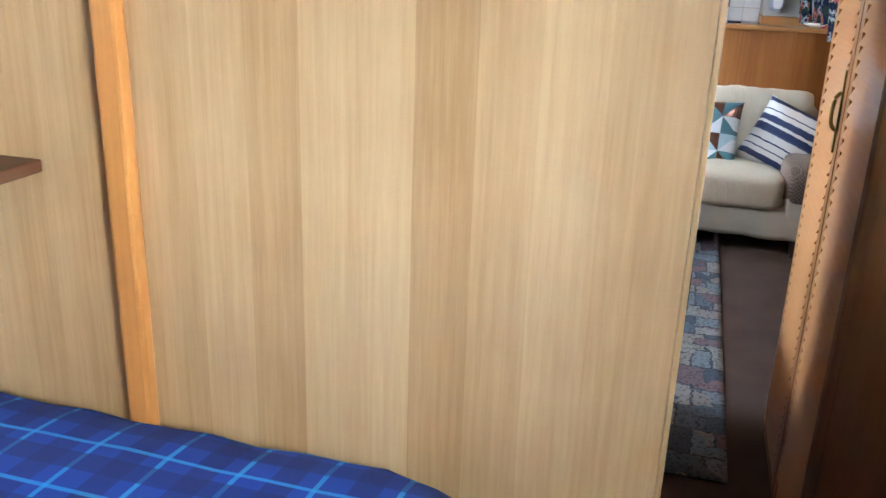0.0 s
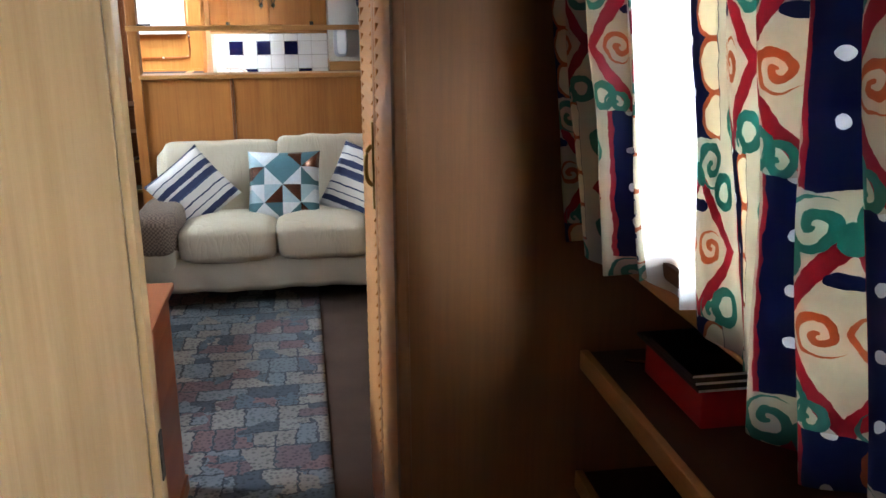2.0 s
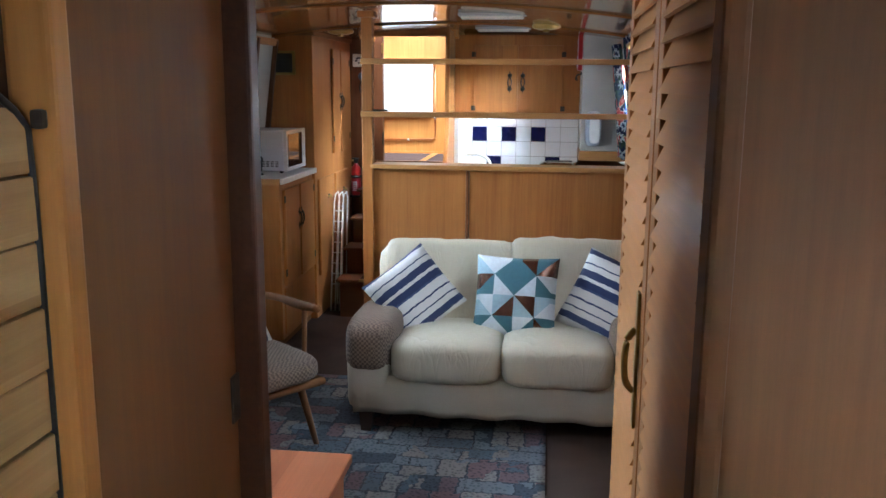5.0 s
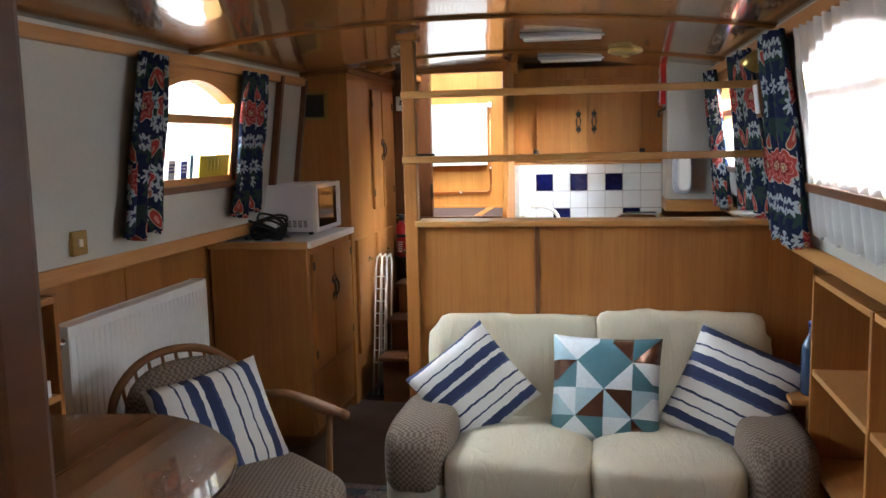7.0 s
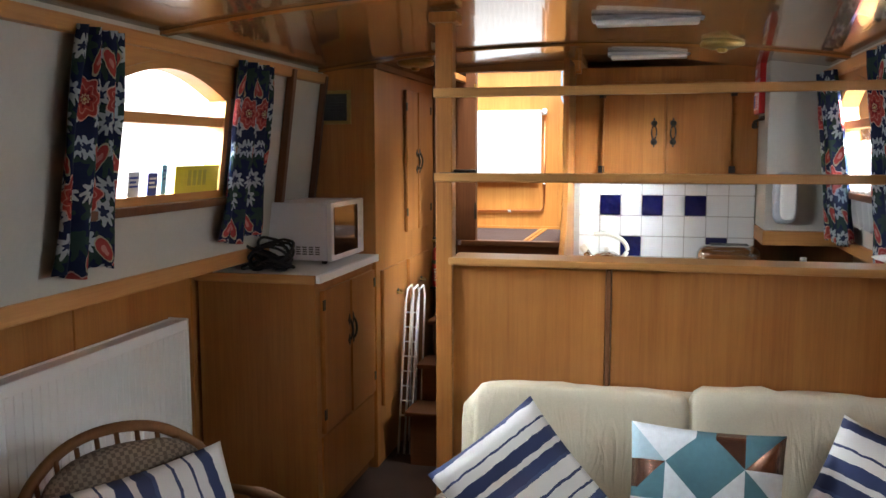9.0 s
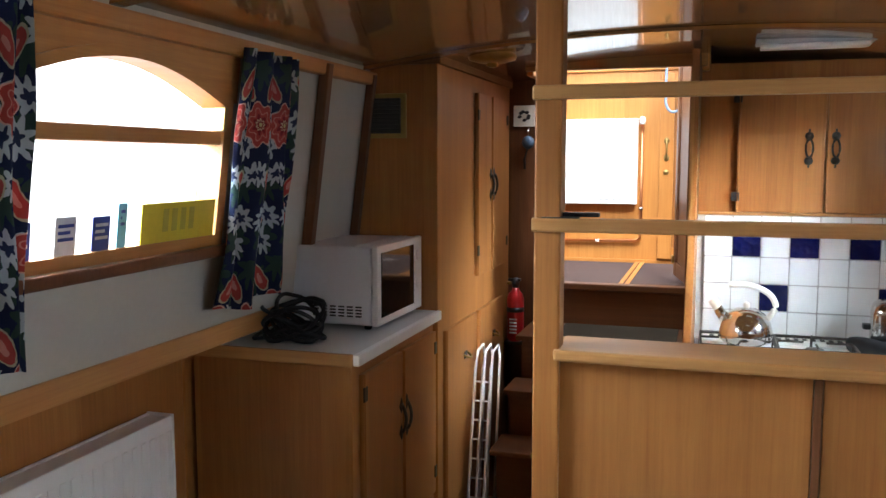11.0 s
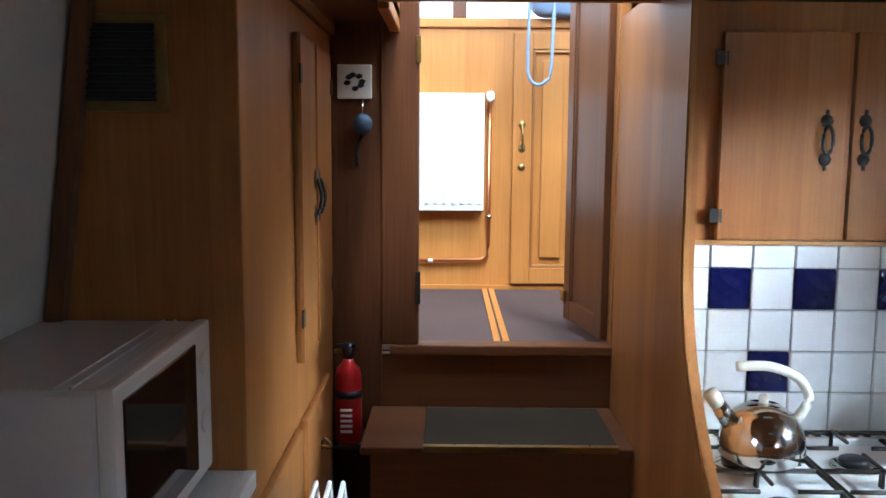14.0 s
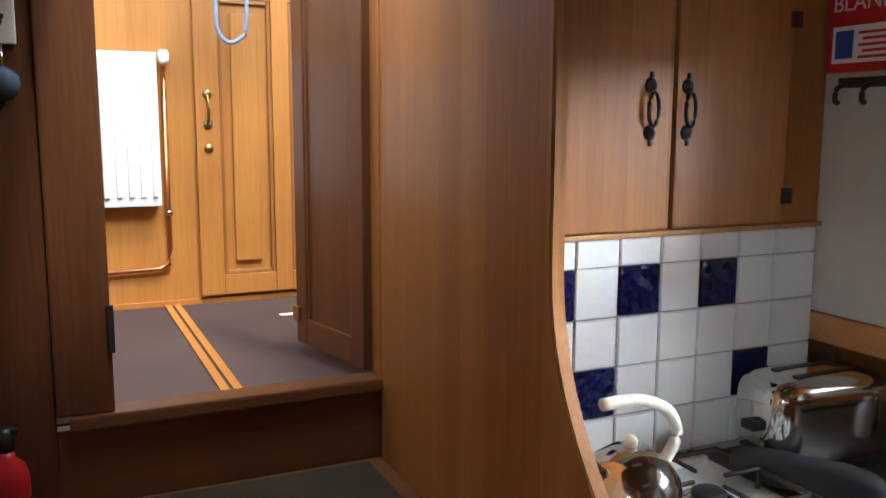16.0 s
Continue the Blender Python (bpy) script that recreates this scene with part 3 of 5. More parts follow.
def hull(side, name, xin, wins):
    """Painted lining that leans inward, pierced by windows, over a panelled lower wall and a ledge."""
    s = side
    lean = -s * LEAN
    wall = new(name)
    structure(wall, "white painted cabin side over oak panelled lower wall")
    def seg(y0, y1, z0, z1, part="lining"):
        a, b = sorted((xin, xin + s * .05))
        box(part, a, b, y0, y1, z0, z1, WHITE, wall, 0, lean)
    edges = [-1.6] + [v for w in wins for v in w] + [7.745]
    for i in range(0, len(edges), 2):
        seg(edges[i], edges[i + 1], 1.16, 2.0)
    for y0, y1 in wins:
        seg(y0, y1, 1.16, SILLS.get(y0, 1.39))
        seg(y0, y1, 1.86, 2.0)
    a, b = sorted((xin + s * .19, xin + s * .23))
    ys = [-1.6, .2, 1.69, 2.6, 3.4, 4.36, 5.12, 5.86, 6.6, 7.745]
    for y0, y1 in zip(ys, ys[1:]):
        box("panel", a, b, y0 + .004, y1 - .004, 0, 1.1, OAK, wall, .004)
    a, b = sorted((xin - s * .012, xin + s * .23))
    box("ledge", a, b, -1.6, 7.745, 1.1, 1.16, OAKY, wall, .008)
    a, b = sorted((xin - s * .03, xin + s * .05))
    box("cornice", a, b, -1.6, 7.745, 1.885, 1.93, OAKY, wall, .008, lean)
    return wall


hull(-1, "wall_west", -1.94, WINDOWS_L)
hull(1, "wall_east", .60, WINDOWS_R)


def arch_window(side, xin, y0, y1, n):
    """A wooden window frame with an arched head, a top vent bar, a sill and glass."""
    s, z0, z1, rise = side, SILLS.get(y0, 1.39), 1.765, .095
    lean = -s * LEAN
    w = new("window_%d" % n)
    structure(w, "arched wooden window with brass-edged glass and top vent")
    def shift(ob):
        for v in ob.data.vertices:
            v.co.x += lean * (v.co.z - 1.12)
        return ob
    k = 14
    arc = lambda ins: [(y1 - ins - (y1 - y0 - 2 * ins) * i / k, z1 - ins * .4 + (rise - ins * .3) * math.sin(math.pi * i / k)) for i in range(k + 1)]
    out, inn = arc(0), arc(.035)
    bm = bmesh.new()
    xs = (xin - s * .018, xin + s * .055)
    ring_o = [(y0, z0)] + [(y1, z0)] + out
    ring_i = [(y0 + .035, z0 + .03)] + [(y1 - .035, z0 + .03)] + inn
    vs = [[bm.verts.new((x, p, q)) for p, q in ring] for x in xs for ring in (ring_o, ring_i)]
    m = len(ring_o)
    for i in range(m):
        j = (i + 1) % m
        bm.faces.new((vs[0][i], vs[0][j], vs[1][j], vs[1][i]))
        bm.faces.new((vs[2][i], vs[3][i], vs[3][j], vs[2][j]))
        bm.faces.new((vs[0][i], vs[2][i], vs[2][j], vs[0][j]))
        bm.faces.new((vs[1][i], vs[1][j], vs[3][j], vs[3][i]))
    bmesh.ops.recalc_face_normals(bm, faces=bm.faces[:])
    shift(finish(bm, "frame", OAKY, w))
    head = [(y0 - .03, 1.90), (y0 - .03, z1)] + out[::-1] + [(y1 + .03, z1), (y1 + .03, 1.90)]
    shift(prism("head_board", head, 'x', *sorted((xin - s * .008, xin + s * .03)), OAKY, w, 0))
    a, b = sorted((xin - s * .01, xin + s * .04))
    box("transom", a, b, y0 + .03, y1 - .03, 1.655, 1.69, OAKY, w, .004, lean)
    a, b = sorted((xin - s * .045, xin + s * .06))
    box("sill", a, b, y0 - .03, y1 + .03, z0 - .028, z0 + .002, TEAK, w, .006, lean)
    a, b = sorted((xin + s * .02, xin + s * .026))
    g = box("pane", a, b, y0 + .03, y1 - .03, z0 + .02, 1.655, GLASS, w, 0, lean)
    g.visible_shadow = False
    for yy in (y0 + .05, y1 - .05):
        a, b = sorted((xin - s * .03, xin))
        box("catch", a, b, yy - .008, yy + .008, 1.69, 1.75, BRASS, w, .003, lean)
    return w


for i, (a, b) in enumerate(WINDOWS_L):
    arch_window(-1, -1.94, a, b, i + 1)
for i, (a, b) in enumerate(WINDOWS_R):
    arch_window(1, .60, a, b, i + 5)


def ceil_z(x):
    return 2.035 - .10 * ((x + .67) / 1.25) ** 2


def ceiling_sheet(name, x0, x1, y0, y1, label):
    bm = bmesh.new()
    n = 24
    def strip(ya, yb, dz, th):
        lo = []
        for i in range(n + 1):
            x = x0 + (x1 - x0) * i / n
            lo.append([bm.verts.new((x, y, ceil_z(x) + dz + h)) for y in (ya, yb) for h in (0, th)])
        for p, q in zip(lo, lo[1:]):
            for a, b in ((0, 2), (3, 1), (1, 0), (2, 3)):
                bm.faces.new((p[a], p[b], q[b], q[a]))
        bm.faces.new((lo[0][0], lo[0][1], lo[0][3], lo[0][2]))
        bm.faces.new((lo[-1][0], lo[-1][2], lo[-1][3], lo[-1][1]))
    cuts = [y0] + [c for c in (-.1, 1.25, 2.55, 3.88, 5.24, 6.58) if y0 < c < y1] + [y1]
    for a, b in zip(cuts, cuts[1:]):
        strip(a + .002, b - .002, 0, .03)
    for c in cuts[1:-1]:
        strip(c - .022, c + .022, -.012, .011)
    bmesh.ops.recalc_face_normals(bm, faces=bm.faces[:])
    return structure(finish(bm, name, CEIL, None), label)


ceiling_sheet("ceiling", -2.15, .85, -1.6, 7.30, "varnished brown cambered plywood ceiling with battens")
ceiling_sheet("ceiling_side", -2.15, -1.37, 7.30, 7.79, "varnished brown ceiling beside the hatch")
ceiling_sheet("ceiling_galley", -.69, .85, 7.30, 7.79, "varnished brown ceiling over the galley")
structure(box("trim_hatch", -1.40, -.67, 7.27, 7.30, 1.985, 2.20, OAKX, bev=.004), "oak hatch coaming")
structure(box("trim_hatch_side", -1.40, -1.37, 7.30, 7.74, 1.97, 2.20, GOLD, bev=.004), "oak hatch coaming")
structure(box("trim_hatch_end", -.69, -.66, 7.30, 7.74, 1.97, 2.20, GOLD, bev=.004), "oak hatch coaming")
structure(box("roof", -2.3, 1.0, -1.7, 7.26, 2.09, 2.14, WHITE, bev=0), "white painted boat roof")
structure(box("wall_south", -2.2, .9, -1.66, -1.6, 0, 2.1, OAK, bev=0), "oak veneer bulkhead behind the bed")

# cabin bulkheads
wall = structure(box("wall_cabin", -1.95, -.196, 1.03, 1.068, 0, 2.04, PALE, bev=.002), "pale ash veneer cabin bulkhead with vertical figure")
structure(box("trim_cabin_edge", -.1955, -.186, 1.0305, 1.0675, 0, 2.04, PALE, bev=.003), "pale lipping on the bulkhead end")
lp2 = thing("latch_plate", "small dark steel latch plate on the bulkhead edge", "fitting")
box("plate", -.1865, -.184, 1.040, 1.056, 1.06, 1.12, IRON, lp2, .001)
structure(box("trim_cabin_corner", -1.2, -1.15, .995, 1.028, 0, 2.03, GOLD, bev=.008), "pale corner post")
sh = thing("wall_shelf", "small red-brown wooden shelf on cabin bulkhead", "shelf")
box("board", -1.75, -1.36, .80, 1.028, 1.165, 1.19, SHELFWOOD, sh, .004)
box("bracket", -1.56, -1.53, .86, 1.028, 1.07, 1.164, SHELFWOOD, sh, .004)
# Oak like the cupboards; the darker tone paints the shade on this bulkhead.
structure(box("wall_cabin_east", .172, .83, 1.67, 1.705, 0, 2.04, OAKD, bev=.002), "oak veneer bulkhead of the cabin, shade put into its brown")
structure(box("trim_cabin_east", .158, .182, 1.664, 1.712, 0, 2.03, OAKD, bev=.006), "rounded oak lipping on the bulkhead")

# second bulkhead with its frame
# Leaf and end bulkhead: oak whose dimness is in the OAKD colour.
structure(box("wall_lobby", -.524, -.488, 1.782, 2.222, 0, 2.03, OAKD, bev=.003), "oak veneer door leaf standing open, shade in its colour")
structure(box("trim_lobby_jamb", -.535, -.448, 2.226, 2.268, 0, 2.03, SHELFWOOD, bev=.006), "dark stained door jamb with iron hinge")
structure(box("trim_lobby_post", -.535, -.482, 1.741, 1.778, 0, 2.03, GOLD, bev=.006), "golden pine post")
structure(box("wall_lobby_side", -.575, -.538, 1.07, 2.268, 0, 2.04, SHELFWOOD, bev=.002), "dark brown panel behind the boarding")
structure(box("wall_lobby_end", -2.1, -.577, 2.235, 2.268, 0, 2.04, OAKD, bev=.002), "oak bulkhead at the end of the lounge, coloured as shaded")
pl = structure(new("wall_lobby_planks"), "light pine boarded side with a curved dark capping")


def boarding_top(y):
    """The capping sweeps up in a curve away from the post."""
    return 1.585 + .06 * (1 - math.exp(-(1.73 - y) / .05))


for i in range(24):
    z0, z1 = i * .07, i * .07 + .067
    ends = [1.08, 1.30, 1.56, 1.60, 1.64, 1.66, 1.68, 1.70, 1.72, 1.732]
    top = [(y, min(z1, boarding_top(y))) for y in ends if boarding_top(y) > z0 + .01]
    if len(top) > 1:
        prism("plank", [(top[0][0], z0), (top[-1][0], z0)] + top[::-1], 'x', -.535, -.508 + .002 * (i % 2), LIGHTPINE, pl, .0012)
tube("capping", [(-.508, y, boarding_top(y)) for y in (1.08, 1.3, 1.54, 1.60, 1.64, 1.68, 1.71, 1.725, 1.730)] + [(-.508, 1.733, 1.5), (-.508, 1.733, .02)], .004, BLACK, pl)
lk = thing("door_stay", "small dark iron door stay on the post", "fitting")
box("plate", -.502, -.49, 1.724, 1.74, 1.585, 1.605, IRON, lk, .004)
box("hinge", -.487, -.483, 2.19, 2.222, 1.08, 1.16, IRON, lk, .001)


def louvre_door(y0, y1, x, label, handle_at, near=.05):
    """A wardrobe door with louvres above and veneer below."""
    d = new("door")
    d.parent = wd
    tagged(d, label)
    f, g = .05, near
    box("stile", x, x + .028, y0, y0 + g, .06, 1.99, OAK, d)
    box("stile", x, x + .028, y1 - f, y1, .06, 1.99, OAK, d)
    for a, b in ((.06, .14), (1.93, 1.99)):
        box("rail", x + .002, x + .026, y0 + g, y1 - f, a, b, OAKY, d)
    first = None
    n = 54
    for i in range(n):
        z = .15 + i * (1.77 / n)
        bm = bmesh.new()
        bmesh.ops.create_cube(bm, size=1)
        for v in bm.verts:
            v.co = Vector((v.co.x * .008, v.co.y * (y1 - y0 - f - g), v.co.z * .044))
            v.co.x += v.co.z * .45
        ob = finish(bm, "slat", OAKY, d)
        ob.location = (x + .009, (y0 + g + y1 - f) / 2, z + .02)
    if handle_at:
        y = handle_at
        box("handle_plate", x - .006, x - .001, y - .012, y + .012, 1.10, 1.32, BRASS, d, .004)
        tube("handle", [(x - .006, y, 1.16), (x - .018, y - .004, 1.175), (x - .022, y - .006, 1.21), (x - .018, y - .004, 1.245), (x - .006, y, 1.26)], .006, BRASS, d, smooth_curve=True)
    return d


wd = thing("wardrobe", "oak wardrobe carcass behind the louvred doors", "wardrobe")
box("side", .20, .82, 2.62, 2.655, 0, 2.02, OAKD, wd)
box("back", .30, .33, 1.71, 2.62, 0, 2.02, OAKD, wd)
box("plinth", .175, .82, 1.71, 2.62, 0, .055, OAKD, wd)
louvre_door(1.716, 2.165, .167, "oak wardrobe door with louvre slats", None, .02)
louvre_door(2.175, 2.62, .167, "oak wardrobe door with louvre slats and brass ring handle", 2.225)

# ---------------- bedroom ----------------
bed = thing("bed", "bed with a blue tartan blanket, made up", "bed")
box("base", -1.92, -.42, -1.2, 1.0, 0, .42, OAK, bed)
soft("blanket", (1.56, 2.24, .34), TARTAN, pose(-1.15, -.10, .55), bed, 9, .02, 16, .08)
shelves = thing("side_shelf_unit", "dark brown two-tier shelf under the window", "shelf")
for z in (.637, .912):
    box("board", .545, .83, -.9, 1.667, z - .022, z, SHELFWOOD, shelves, .003)
    box("lip", .530, .548, -.9, 1.667, z - .035, z + .006, OAKY, shelves, .004)
bx = thing("box_file", "red card box with dark magazines on the shelf", "box")
box("box", .62, .79, 1.31, 1.55, .914, .985, RED, bx, .004)
for i in range(3):
    mg = thing("magazine", "dark glossy magazine lying on the red box", "magazine", group="magazines")
    box("cover", .605, .785, 1.30 + i * .012, 1.56 - i * .03, .986 + i * .0075, .9925 + i * .0075, BLACK, mg, .001)
    box("pages", .606, .782, 1.298 + i * .012, 1.555 - i * .03, .9875 + i * .0075, .991 + i * .0075, PAPERW, mg, 0)
pn = tagged(tube("pen", [(.60, 1.60, .918), (.66, 1.57, .918)], .004, STEEL), "slim metal pen on the shelf", "pen")
curtain("curtain", 1.35, 1.66, 1.155, 1.90, .52, -.12, SCROLL, "cream curtain printed with teal and burgundy scrolls", 3, .030, .1)
# Same printed curtain as beside it; the glare is put in as white cloth.
curtain("curtain_blown_out", 1.13, 1.40, 1.165, 1.90, .55, -.12, BLOWN_WHITE, "thin printed curtain against the window, backlight put in as plain white", 2, .016, .0)
curtain("curtain", .93, 1.14, 1.165, 1.90, .53, -.12, SCROLL, "cream curtain printed with scrolls, backlit", 2, .014, .0)
curtain("curtain", .55, .92, 1.13, 1.90, .50, -.12, SCROLL, "cream curtain printed with scrolls, hanging in shade", 4, .030, .1)

# ---------------- lounge ----------------
bm = bmesh.new()
for i in range(41):
    for j in range(61):
        bm.verts.new((-1.40 + 1.445 * i / 40, 2.25 + 3.2 * j / 60, .008 + .003 * noise.noise(Vector((i * .2, j * .2, 0)))))
bm.verts.ensure_lookup_table()
for i in range(40):
    for j in range(60):
        a = i * 61 + j
        bm.faces.new((bm.verts[a], bm.verts[a + 61], bm.verts[a + 62], bm.verts[a + 1]))
rug = finish(bm, "rug", RUG, None, True)
tagged(rug, "blue-grey and mauve patchwork patterned rug on the carpet", "rug")
sol = rug.modifiers.new("pile", 'SOLIDIFY')
sol.thickness = .006

ch = thing("chest", "red pine chest with a smooth plank top", "chest")
box("top", -.95, -.436, 2.275, 2.83, .722, .745, CHEST, ch, .005)
box("body", -.93, -.455, 2.285, 2.815, .04, .720, CHEST, ch, .004)
box("plinth", -.94, -.445, 2.28, 2.822, 0, .06, CHEST, ch, .004)


def sofa():
    s = thing("sofa", "cream leather two-seat sofa with brown arm covers", "sofa")
    y0, y1 = 4.68, 5.46
    box("base", -.86, .50, y0 + .03, y1, .10, .30, SKIRT, s, .03)
    bm = bmesh.new()
    n = 40
    rows = []
    for j in range(7):
        v = j / 6
        rows.append([bm.verts.new((-.87 + 1.38 * i / n, y0 + .012 * math.sin(i * .9 + 2 * v) * (1 - v) + .02 * v - .012 * math.sin(v * 3), .10 + .18 * v + .004 * math.sin(i * .31))) for i in range(n + 1)])
    for p, q in zip(rows, rows[1:]):
        for i in range(n):
            bm.faces.new((p[i], p[i + 1], q[i + 1], q[i]))
    sk = finish(bm, "skirt", SKIRT, s, True)
    sk.modifiers.new("thickness", 'SOLIDIFY').thickness = .006
    soft("seat_cushion", (.53, .62, .20), LEATHER, pose(-.435, 4.96, .345, -3), s, 6, .008, 14, .25, 1)
    soft("seat_cushion", (.53, .62, .20), LEATHER, pose(.085, 4.96, .345, -3), s, 6, .010, 14, .25, 2)
    soft("back_cushion", (.665, .20, .50), LEATHER, pose(-.49, 5.36, .575, -11), s, 12, .008, 14, .0, 3)
    soft("back_cushion", (.665, .20, .52), LEATHER, pose(.17, 5.36, .585, -11), s, 12, .014, 14, .0, 4)
    soft("back", (1.42, .14, .60), LEATHER, pose(-.17, 5.43, .50, -4), s, 10, .004, 8, .0, 5)
    for x in (-.80, .46):
        soft("arm", (.22, .72, .42), SKIRT, pose(x, 5.04, .31), s, 8, .004, 10, 0, 6)
        soft("arm_cover", (.25, .60, .27), CHECK, pose(x, 4.96, .41), s, 4, .005, 12, 0, 7)
    for x in (-.81, .45):
        for y in (4.73, 5.42):
            bm = bmesh.new()
            bmesh.ops.create_cube(bm, size=1)
            for v in bm.verts:
                k = 1.0 if v.co.z > 0 else .65
                v.co = Vector((x + v.co.x * .07 * k, y + v.co.y * .07 * k - (.02 if v.co.z < 0 else 0), .055 + v.co.z * .11))
            finish(bm, "foot", DARKLEG, s)
    return s


sofa()
pillow("cushion", .385, .13, STRIPE, pose(-.64, 5.10, .585, 66, 0, 10) @ pose(0, 0, 0, 0, 0, -52), "white linen cushion with blue stripes on the sofa")
pillow("cushion", .42, .13, STRIPE, pose(.345, 5.09, .585, 66, 0, -10) @ pose(0, 0, 0, 0, 0, -112), "white linen cushion with blue stripes on the sofa")
GW = plain("white_cushion_cloth", (.66, .70, .72), .8)
GT = plain("teal_cushion_cloth", (.06, .15, .18), .8)
GS = plain("pale_blue_cushion_cloth", (.36, .50, .56), .8)
GC = plain("copper_foil_cloth", (.20, .10, .07), .25, .8, vary=.35)
PICK = [0, 1, 2, 0, 1, 3, 2, 0, 0, 1, 3, 2, 0, 1, 1, 0, 1, 0, 2, 3, 0, 1, 1, 3, 3, 1, 0, 2, 1, 0, 3, 1]
pillow("cushion", .42, .13, [GW, GT, GS, GC], pose(-.125, 5.09, .59, 68, 0, -6), "patchwork cushion of white, teal and copper triangles", PICK)


def partition():
    p = structure(new("wall_partition"), "oak veneer half-height partition between lounge and galley")
    box("panel", -.950, -.425, 5.532, 5.568, 0, 1.18, OAK, p, .002)
    box("panel", -.405, .72, 5.532, 5.568, 0, 1.18, OAK, p, .002)
    box("seam_strip", -.4235, -.4065, 5.526, 5.572, 0, 1.18, TEAK, p, .004)
    box("ledge", -.950, .70, 5.505, 5.67, 1.181, 1.207, OAKX, p, .006)
    box("post", -.996, -.938, 5.515, 5.575, 0, 2.02, OAK, p, .005)
    box("post_cap", -1.014, -.920, 5.495, 5.595, 1.985, 2.02, OAK, p, .008)
    for z in (1.462, 1.742):
        box("rail", -1.0, .62, 5.502, 5.530, z, z + .030, OAKX, p, .005)
    return p


partition()
lt = thing("spectacle_case", "small dark object lying on the rail", "case")
box("body", -.99, -.86, 5.535, 5.56, 1.493, 1.503, BLACK, lt, .003)
box("clip", -.98, -.90, 5.505, 5.558, 1.492, 1.494, BLACK, lt, .002)

for y0, y1, g in ((4.70, 5.0, .3), (5.63, 6.02, .25)):
    curtain("curtain", y0, y1, 1.215, 1.905, -1.885, .12, FLORAL, "dark navy curtain with coral flowers and pale leaves", 3, .03, g)
for y0, y1 in ((4.86, 5.26), (5.46, 6.08), (6.60, 6.96)):
    curtain("curtain", y0, y1, 1.16, 1.905, .535, -.12, FLORAL, "dark navy curtain with coral flowers and pale leaves", 3, .032, .25)
curtain("net_curtain", 3.72, 4.84, 1.22, 1.89, .575, -.13, SHEER, "white net curtain against the window", 12, .012, 0)
curtain("net_curtain", 6.12, 6.80, 1.25, 1.60, .575, -.13, SHEER, "white net curtain against the window", 8, .012, 0)

sw = thing("light_switch", "square brass light switch with cream rocker", "switch")
box("plate", -1.925, -1.908, 4.45, 4.535, 1.19, 1.275, BRASS, sw, .003)
box("rocker", -1.909, -1.902, 4.482, 4.502, 1.22, 1.247, PLAST, sw, .002)


wl = thing("wall_lamp", "aged brass reading lamp on a jointed arm", "lamp")
lathe("mount", [(.028, 0), (.026, .012), (.012, .018)], BRASS, wl, (0, 0, 0), 18).matrix_world = pose(.515, 5.37, 1.84, 0, -90, 0)
tube("arm", [(.505, 5.37, 1.84), (.47, 5.37, 1.86), (.44, 5.36, 1.85)], .007, BRASS, wl, smooth_curve=True)
lathe("shade", [(.014, .05), (.02, .045), (.03, .02), (.042, -.02), (.040, -.021), (.028, .015)], BRASS, wl, (0, 0, 0), 20).matrix_world = pose(.43, 5.36, 1.83, 20, 35, 0)
pc = thing("picture", "small framed picture with pale mount on the lining", "picture")
box("frame", .528, .545, 5.31, 5.42, 1.62, 1.76, OAKD, pc, .004, -LEAN)
box("mount", .524, .529, 5.325, 5.405, 1.635, 1.745, PAPERW, pc, .001, -LEAN)


def radiator(name, x0, x1, y0, y1, z0, z1, face, label, fins):
    """A pressed steel panel radiator."""
    r = thing(name, label, "radiator")
    if face == 'x':
        box("panel", x1 - .02, x1 - .008, y0, y1, z0, z1, ENAMEL, r, .005)
        box("panel", x0, x0 + .012, y0, y1, z0, z1, ENAMEL, r, .005)
        box("grille", x0 + .012, x1 - .02, y0 + .005, y1 - .005, z1 - .014, z1 - .004, ENAMEL, r, .002)
        for e in (y0 - .003, y1 - .002):
            box("side_cover", x0, x1 - .004, e, e + .005, z0, z1 + .003, ENAMEL, r, .002)
        for i in range(fins):
            y = y0 + (y1 - y0) * (i + .5) / fins
            box("rib", x1 - .010, x1 - .005, y - .010, y + .010, z0 + .03, z1 - .04, ENAMEL, r, .002)
    else:
        box("panel", x0, x1, y0 + .008, y0 + .02, z0, z1, ENAMEL, r, .005)
        box("back_panel", x0, x1, y1 - .012, y1, z0, z1, ENAMEL, r, .005)
        box("grille", x0, x1, y0 + .02, y1 - .012, z1 - .014, z1 - .004, ENAMEL, r, .002)
        for i in range(fins):
            x = x0 + (x1 - x0) * (i + .5) / fins
            box("rib", x - .009, x + .009, y0 - .001, y0 + .009, z0 + .03, z1 - .04, ENAMEL, r, .0045)
    return r


r1 = radiator("radiator", -2.12, -2.03, 4.57, 5.67, .32, .915, 'x', "white ribbed panel radiator on the cabin side", 30)
tube("valve", [(-2.07, 4.53, .80), (-2.05, 4.53, .86), (-2.04, 4.55, .87)], .014, STEEL, r1, res=10)
for y in (4.8, 5.4):
    box("foot_bracket", -2.10, -2.06, y, y + .03, .0, .33, ENAMEL, r1)


